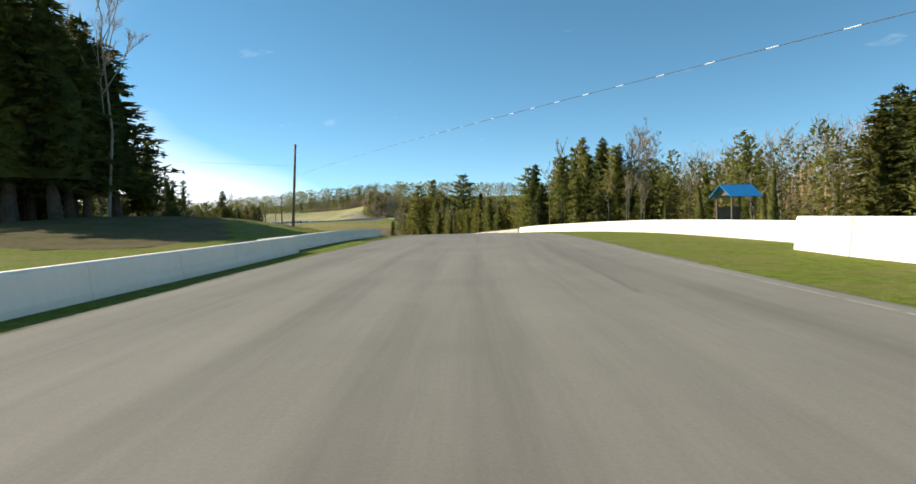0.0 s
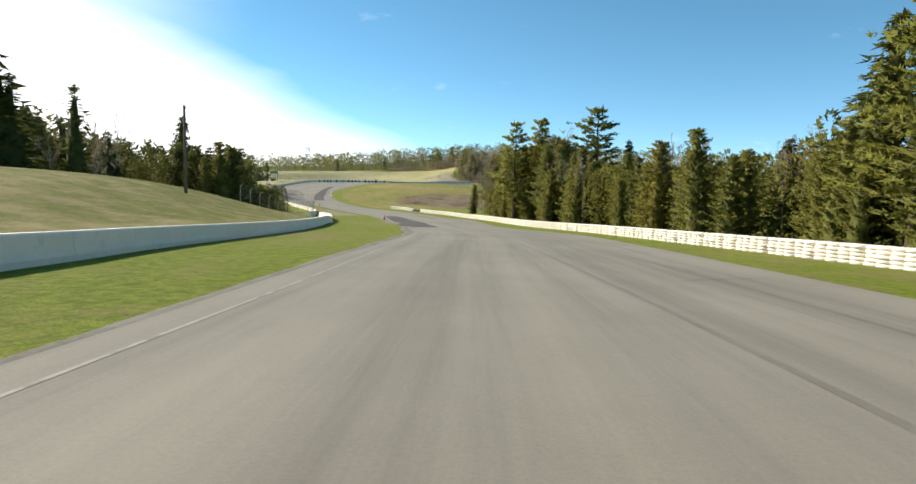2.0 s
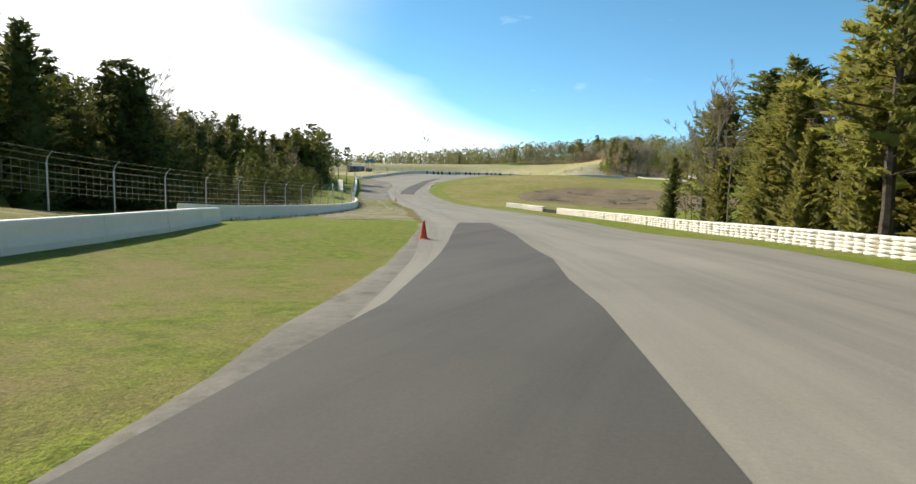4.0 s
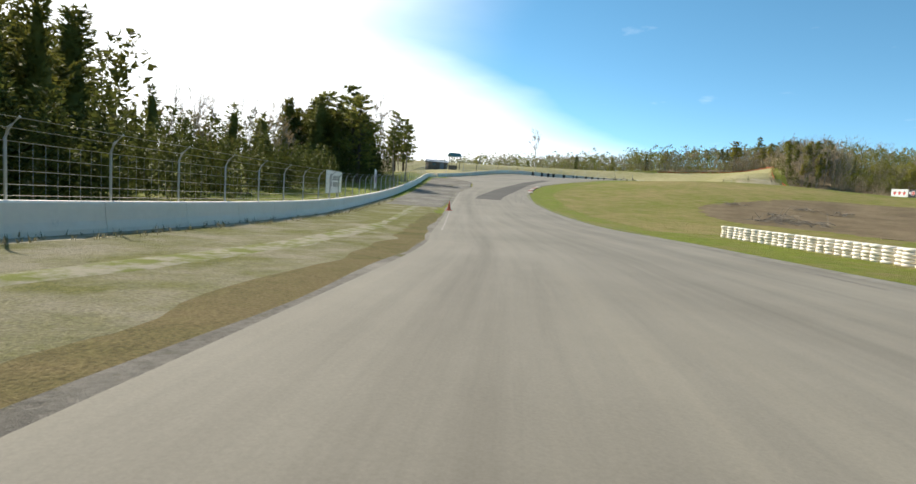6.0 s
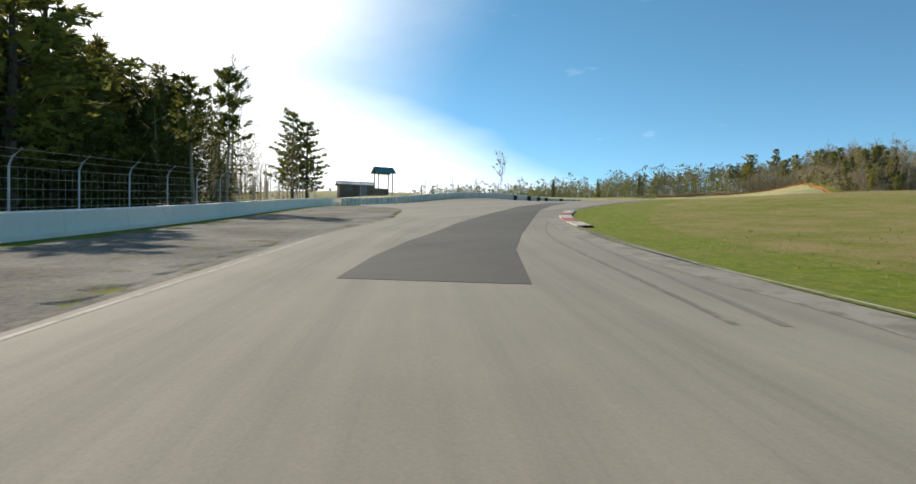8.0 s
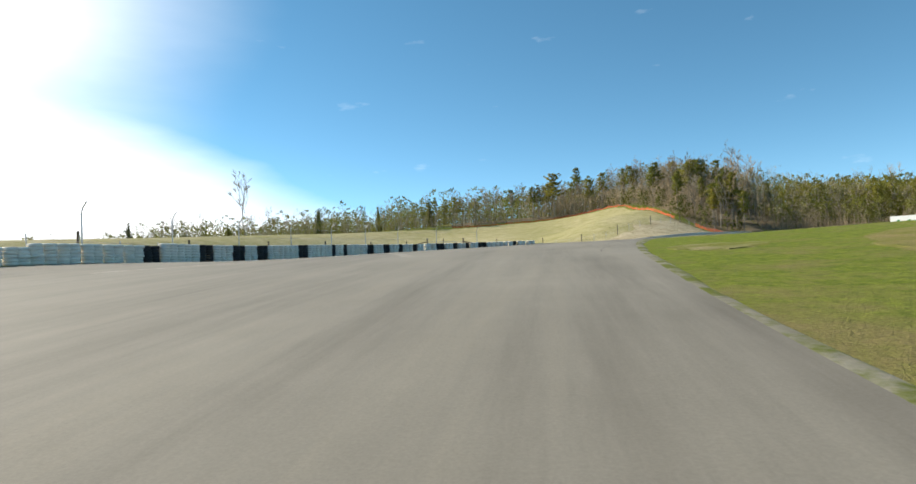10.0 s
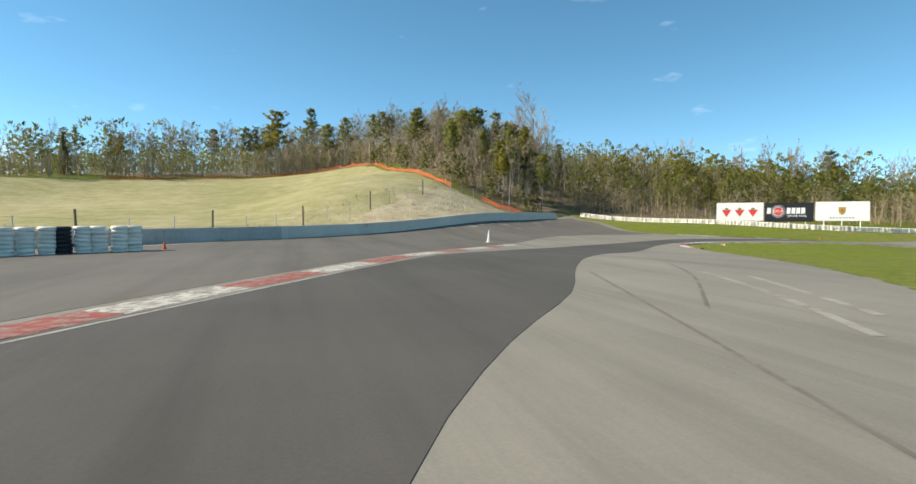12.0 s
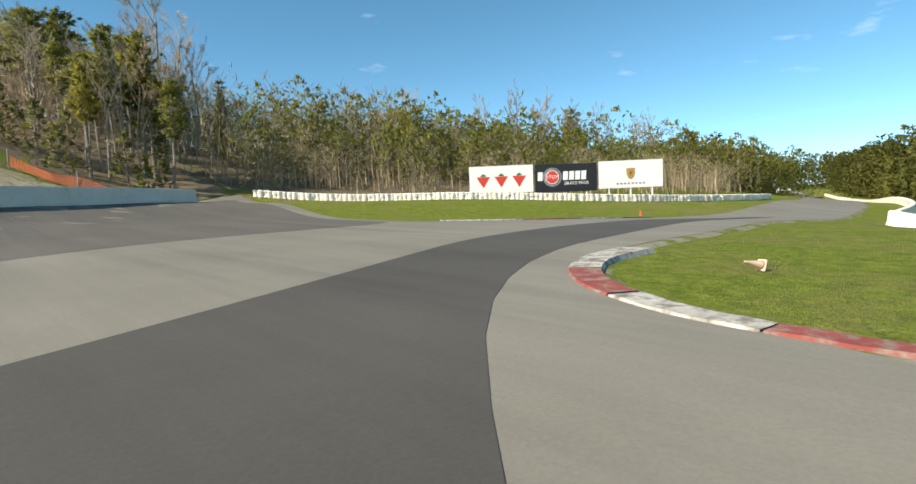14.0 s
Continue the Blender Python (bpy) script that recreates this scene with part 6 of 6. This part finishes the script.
def hitching_rail(a, b, height, rail):
    """Two posts with one rail between them."""
    a, b = Vector((*a, at(*a, 0.05))), Vector((*b, at(*b, 0.05)))
    root = empty("hitching_rail", Matrix.Translation(a), "weathered wooden rail on two posts on the bank", "rail")
    for q in (a, b):
        bm = bmesh.new()
        tube(bm, [q - a - Vector((0, 0, 0.3)), q - a + Vector((0, 0, height + a.z - q.z))], [0.06, 0.055], 8)
        part("post", bm, WOOD, root)
    bm = bmesh.new()
    tube(bm, [Vector((0, 0, rail)), b - a + Vector((0, 0, rail + a.z - b.z + 0.08))], [0.04, 0.04], 6)
    part("rail", bm, WOOD, root)


hitching_rail((-22.49, 61.57), (-22.17, 63.05), 1.66, 1.2)
post_fence([(-104.8, 256), (-102.6, 276), (-98.6, 296), (-94, 311.5), (-86, 317), (-74, 328), (-66, 335), (-58.5, 342)], 2.4, 1.15, "old wire fence of wooden and steel posts on the slope", 0)


def gate(a, b, label):
    m, w = panel_pose(a, b, at((a[0] + b[0]) / 2, (a[1] + b[1]) / 2))
    root = empty("field_gate", m, label, "gate")
    for x in (-w / 2, w / 2):
        bm = bmesh.new()
        box(bm, (0.12, 0.12, 1.9), Matrix.Translation((x, 0, 0.65)), 0.01)
        part("post", bm, WOOD, root)
    for x, d in ((-w / 2, -1.5), (w / 2, 1.5)):
        bm = bmesh.new()
        tube(bm, [(x, 0, 1.2), (x + d, 0, 0.95)], [0.05, 0.05], 6)
        part("brace", bm, WOOD, root)
    for z in (0.25, 0.5, 0.75, 1.0, 1.2):
        bm = bmesh.new()
        tube(bm, [(-w / 2 + 0.1, 0, z), (w / 2 - 0.1, 0, z)], [0.02, 0.02], 5)
        part("rail", bm, STEEL, root)
    for x in np.linspace(-w / 2 + 0.12, w / 2 - 0.12, 6):
        bm = bmesh.new()
        tube(bm, [(x, 0, 0.25), (x, 0, 1.2)], [0.016, 0.016], 5)
        part("upright", bm, STEEL, root)


gate((-94.8, 309.3), (-91.2, 312.8), "closed tubular steel field gate between wooden posts")


def net_fence(pts):
    line = smooth_line(pts, 1.2)
    root = empty("safety_net", pose(line[0].x, line[0].y, at(*line[0])), "sagging orange plastic safety netting on thin stakes", "net fence", "safety nets")
    inv, rng = root.matrix_world.inverted(), random.Random(5)
    top, low = [], []
    for i, p in enumerate(line):
        z = at(p.x, p.y) + 0.03
        k = 0.55 if i % 3 == 0 else rng.uniform(0.15, 0.45)
        top.append(inv @ Vector((p.x + rng.uniform(-0.12, 0.12), p.y, z + k)))
        low.append(inv @ Vector((p.x, p.y, z + rng.uniform(0.0, 0.12))))
        if i % 3 == 0:
            bm = bmesh.new()
            tube(bm, [inv @ Vector((p.x, p.y, z - 0.2)), inv @ Vector((p.x, p.y, z + 0.9))], [0.02, 0.02], 5)
            part("stake", bm, STEEL, root)
    verts, faces = [], []
    for i in range(len(line) - 1):
        for k in range(6):
            t, w = k / 5, 0.035
            n = len(verts)
            up = Vector((0, 0, w))
            a, b = low[i].lerp(top[i], t), low[i + 1].lerp(top[i + 1], t)
            verts += [a, b, b + up, a + up]
            faces.append((n, n + 1, n + 2, n + 3))
        for k in range(8):
            t = k / 8
            n = len(verts)
            a, b = low[i].lerp(low[i + 1], t), top[i].lerp(top[i + 1], t)
            e = (low[i + 1] - low[i]).normalized() * 0.03
            verts += [a, a + e, b + e, b]
            faces.append((n, n + 1, n + 2, n + 3))
    raw("netting", verts, faces, ORANGE, root)


net_fence([(-104, 378), (-92, 384), (-75, 386.4), (-65.6, 378), (-64, 366), (-62.4, 353), (-60.6, 344.6)])
net_fence([(-58.2, 341), (-55.9, 339), (-53.6, 337.8)])
net_fence([(-163, 326), (-156, 337), (-147, 345), (-136, 353)])


# ---- shelters ----
def shelter(x, y, z0, turn, w, d, h, roof, label, pitch=36):
    root = empty("marshal_shelter", pose(x, y, z0, 0, 0, turn), label, "shelter", "marshal shelters")
    for sx in (-1, 1):
        for sy in (-1, 1):
            bm = bmesh.new()
            box(bm, (0.11, 0.11, h + 0.4), Matrix.Translation((sx * (w / 2 - 0.12), sy * (d / 2 - 0.12), (h - 0.4) / 2)), 0.008)
            part("post", bm, WOOD, root)
    up = math.tan(radians(pitch)) * d / 2
    for sy, a in ((-1, pitch), (1, -pitch)):
        bm = bmesh.new()
        box(bm, (w + 0.5, d / 2 / math.cos(radians(pitch)) + 0.3, 0.05), pose(0, sy * (d / 4 + 0.1), h + up / 2 - 0.02, a, 0, 0))
        part("roof_panel", bm, roof, root)
    for sx in (-1, 1):
        bm = bmesh.new()
        vs = [bm.verts.new((sx * (w / 2 - 0.1), yy, zz)) for yy, zz in ((-d / 2, h), (d / 2, h), (0, h + up - 0.04))]
        f = bm.faces.new(vs)
        g = bmesh.ops.extrude_face_region(bm, geom=[f])
        for v in g["geom"]:
            if isinstance(v, bmesh.types.BMVert):
                v.co.x -= sx * 0.03
        bmesh.ops.recalc_face_normals(bm, faces=bm.faces[:])
        part("gable", bm, WOOD, root)
    bm = bmesh.new()
    box(bm, (w - 0.2, 0.05, 0.95), Matrix.Translation((0, d / 2 - 0.15, 0.5)), 0.005)
    part("back_panel", bm, WOOD, root)
    bm = bmesh.new()
    box(bm, (w - 0.2, d - 0.2, 0.06), Matrix.Translation((0, 0, 0.03)), 0.005)
    part("deck", bm, WOOD, root)


shelter(17.9, 37, at(17.9, 37) + 0.55, 12, 1.9, 1.7, 1.7, BLUE, "wooden marshal shelter with a bright blue metal roof")
shelter(-111, 256.5, at(-111, 256.5), 60, 2.1, 1.7, 2.9, mat_plain("teal_roof", (0.03, 0.16, 0.17), 0.5), "small wooden lookout shelter with a teal roof")


def shed(x, y, turn, w, d, h):
    root = empty("shed", pose(x, y, at(x, y), 0, 0, turn), "low grey timber shed with a shallow metal roof", "shed")
    bm = bmesh.new()
    box(bm, (w, d, h + 0.3), Matrix.Translation((0, 0, (h - 0.3) / 2)), 0.02)
    part("wall", bm, WOOD, root)
    for sy in (-1, 1):
        bm = bmesh.new()
        box(bm, (w + 0.5, d / 2 + 0.4, 0.06), pose(0, sy * (d / 4 + 0.05), h + 0.25, -16 * sy, 0, 0))
        part("roof_panel", bm, STEEL, root)
    bm = bmesh.new()
    box(bm, (0.9, 0.06, 1.5), Matrix.Translation((w * 0.2, -d / 2 - 0.02, 0.75)), 0.01)
    part("door", bm, SIGN_GREY, root)
    bm = bmesh.new()
    box(bm, (0.7, 0.05, 0.5), Matrix.Translation((-w * 0.2, -d / 2 - 0.02, 1.15)), 0.01)
    part("window", bm, GLASS_DARK, root)


shed(-117, 258, 50, 4.5, 2.6, 1.6)
shed(62, 339, 10, 5, 3, 1.8)


# ---- red car far down the road ----
def red_car(x, y, turn):
    root = empty("car", pose(x, y, at(x, y) + 0.06, 0, 0, turn), "low red sports car on the road, seen from far behind", "car")

    def shell(name, rows, mat):
        bm, prev = bmesh.new(), None
        for yy, half, z0, z1 in rows:
            ring = [bm.verts.new(c) for c in ((-half, yy, z0), (-half, yy, z1 * 0.75 + z0 * 0.25), (-half * 0.86, yy, z1), (half * 0.86, yy, z1), (half, yy, z1 * 0.75 + z0 * 0.25), (half, yy, z0))]
            if prev:
                for k in range(6):
                    bm.faces.new((prev[k], prev[(k + 1) % 6], ring[(k + 1) % 6], ring[k]))
            else:
                bm.faces.new(ring[::-1])
            prev = ring
        bm.faces.new(prev)
        bmesh.ops.recalc_face_normals(bm, faces=bm.faces[:])
        return part(name, bm, mat, root, smooth=False)

    shell("body", ((-2.1, 0.8, 0.28, 0.78), (-1.9, 0.88, 0.2, 0.86), (-0.6, 0.9, 0.18, 0.84), (0.8, 0.9, 0.18, 0.8), (1.8, 0.85, 0.2, 0.66), (2.1, 0.72, 0.28, 0.55)), CAR_RED)
    shell("cabin", ((-1.45, 0.66, 0.8, 0.86), (-0.8, 0.68, 0.8, 1.18), (0.2, 0.66, 0.8, 1.2), (0.95, 0.7, 0.76, 0.82)), GLASS_DARK)
    for sx in (-1, 1):
        for yy in (-1.3, 1.35):
            bm = bmesh.new()
            bmesh.ops.create_cone(bm, cap_ends=True, segments=16, radius1=0.32, radius2=0.32, depth=0.22, matrix=pose(sx * 0.8, yy, 0.32, 0, 90, 0))
            w = part("wheel", bm, TYRE_BLACK, root)
            bm = bmesh.new()
            bmesh.ops.create_cone(bm, cap_ends=True, segments=12, radius1=0.19, radius2=0.17, depth=0.03, matrix=pose(sx * 0.915, yy, 0.32, 0, 90, 0))
            part("rim", bm, STEEL, w)
        bm = bmesh.new()
        box(bm, (0.3, 0.05, 0.1), Matrix.Translation((sx * 0.58, -2.1, 0.66)), 0.01)
        part("tail_light", bm, LAMP_RED, root)
    bm = bmesh.new()
    box(bm, (1.5, 0.16, 0.04), Matrix.Translation((0, -1.95, 1.0)), 0.01)
    part("spoiler", bm, CAR_RED, root)


red_car(69.7, 337.2, -74)


def far_board(x, y, wide, tall, up, turn, label):
    root = empty("sign_board", pose(x, y, at(x, y), 0, 0, turn), label, "sign", "far sign boards")
    bm = bmesh.new()
    box(bm, (wide, 0.08, tall), pose(0, 0, up + tall / 2), 0.01)
    part("panel", bm, BOARD_WHITE, root)
    for s in (-0.4, 0.4):
        bm = bmesh.new()
        box(bm, (0.1, 0.1, up + tall + 0.3), pose(s * wide, 0.1, (up + tall) / 2 - 0.15), 0.01)
        part("post", bm, WOOD, root)


far_board(143, 371, 5.2, 1.5, 1.6, 70, "white board on posts beside the far road")
far_board(152, 366, 5.0, 1.5, 0.8, 75, "low white board at the end of the far road")
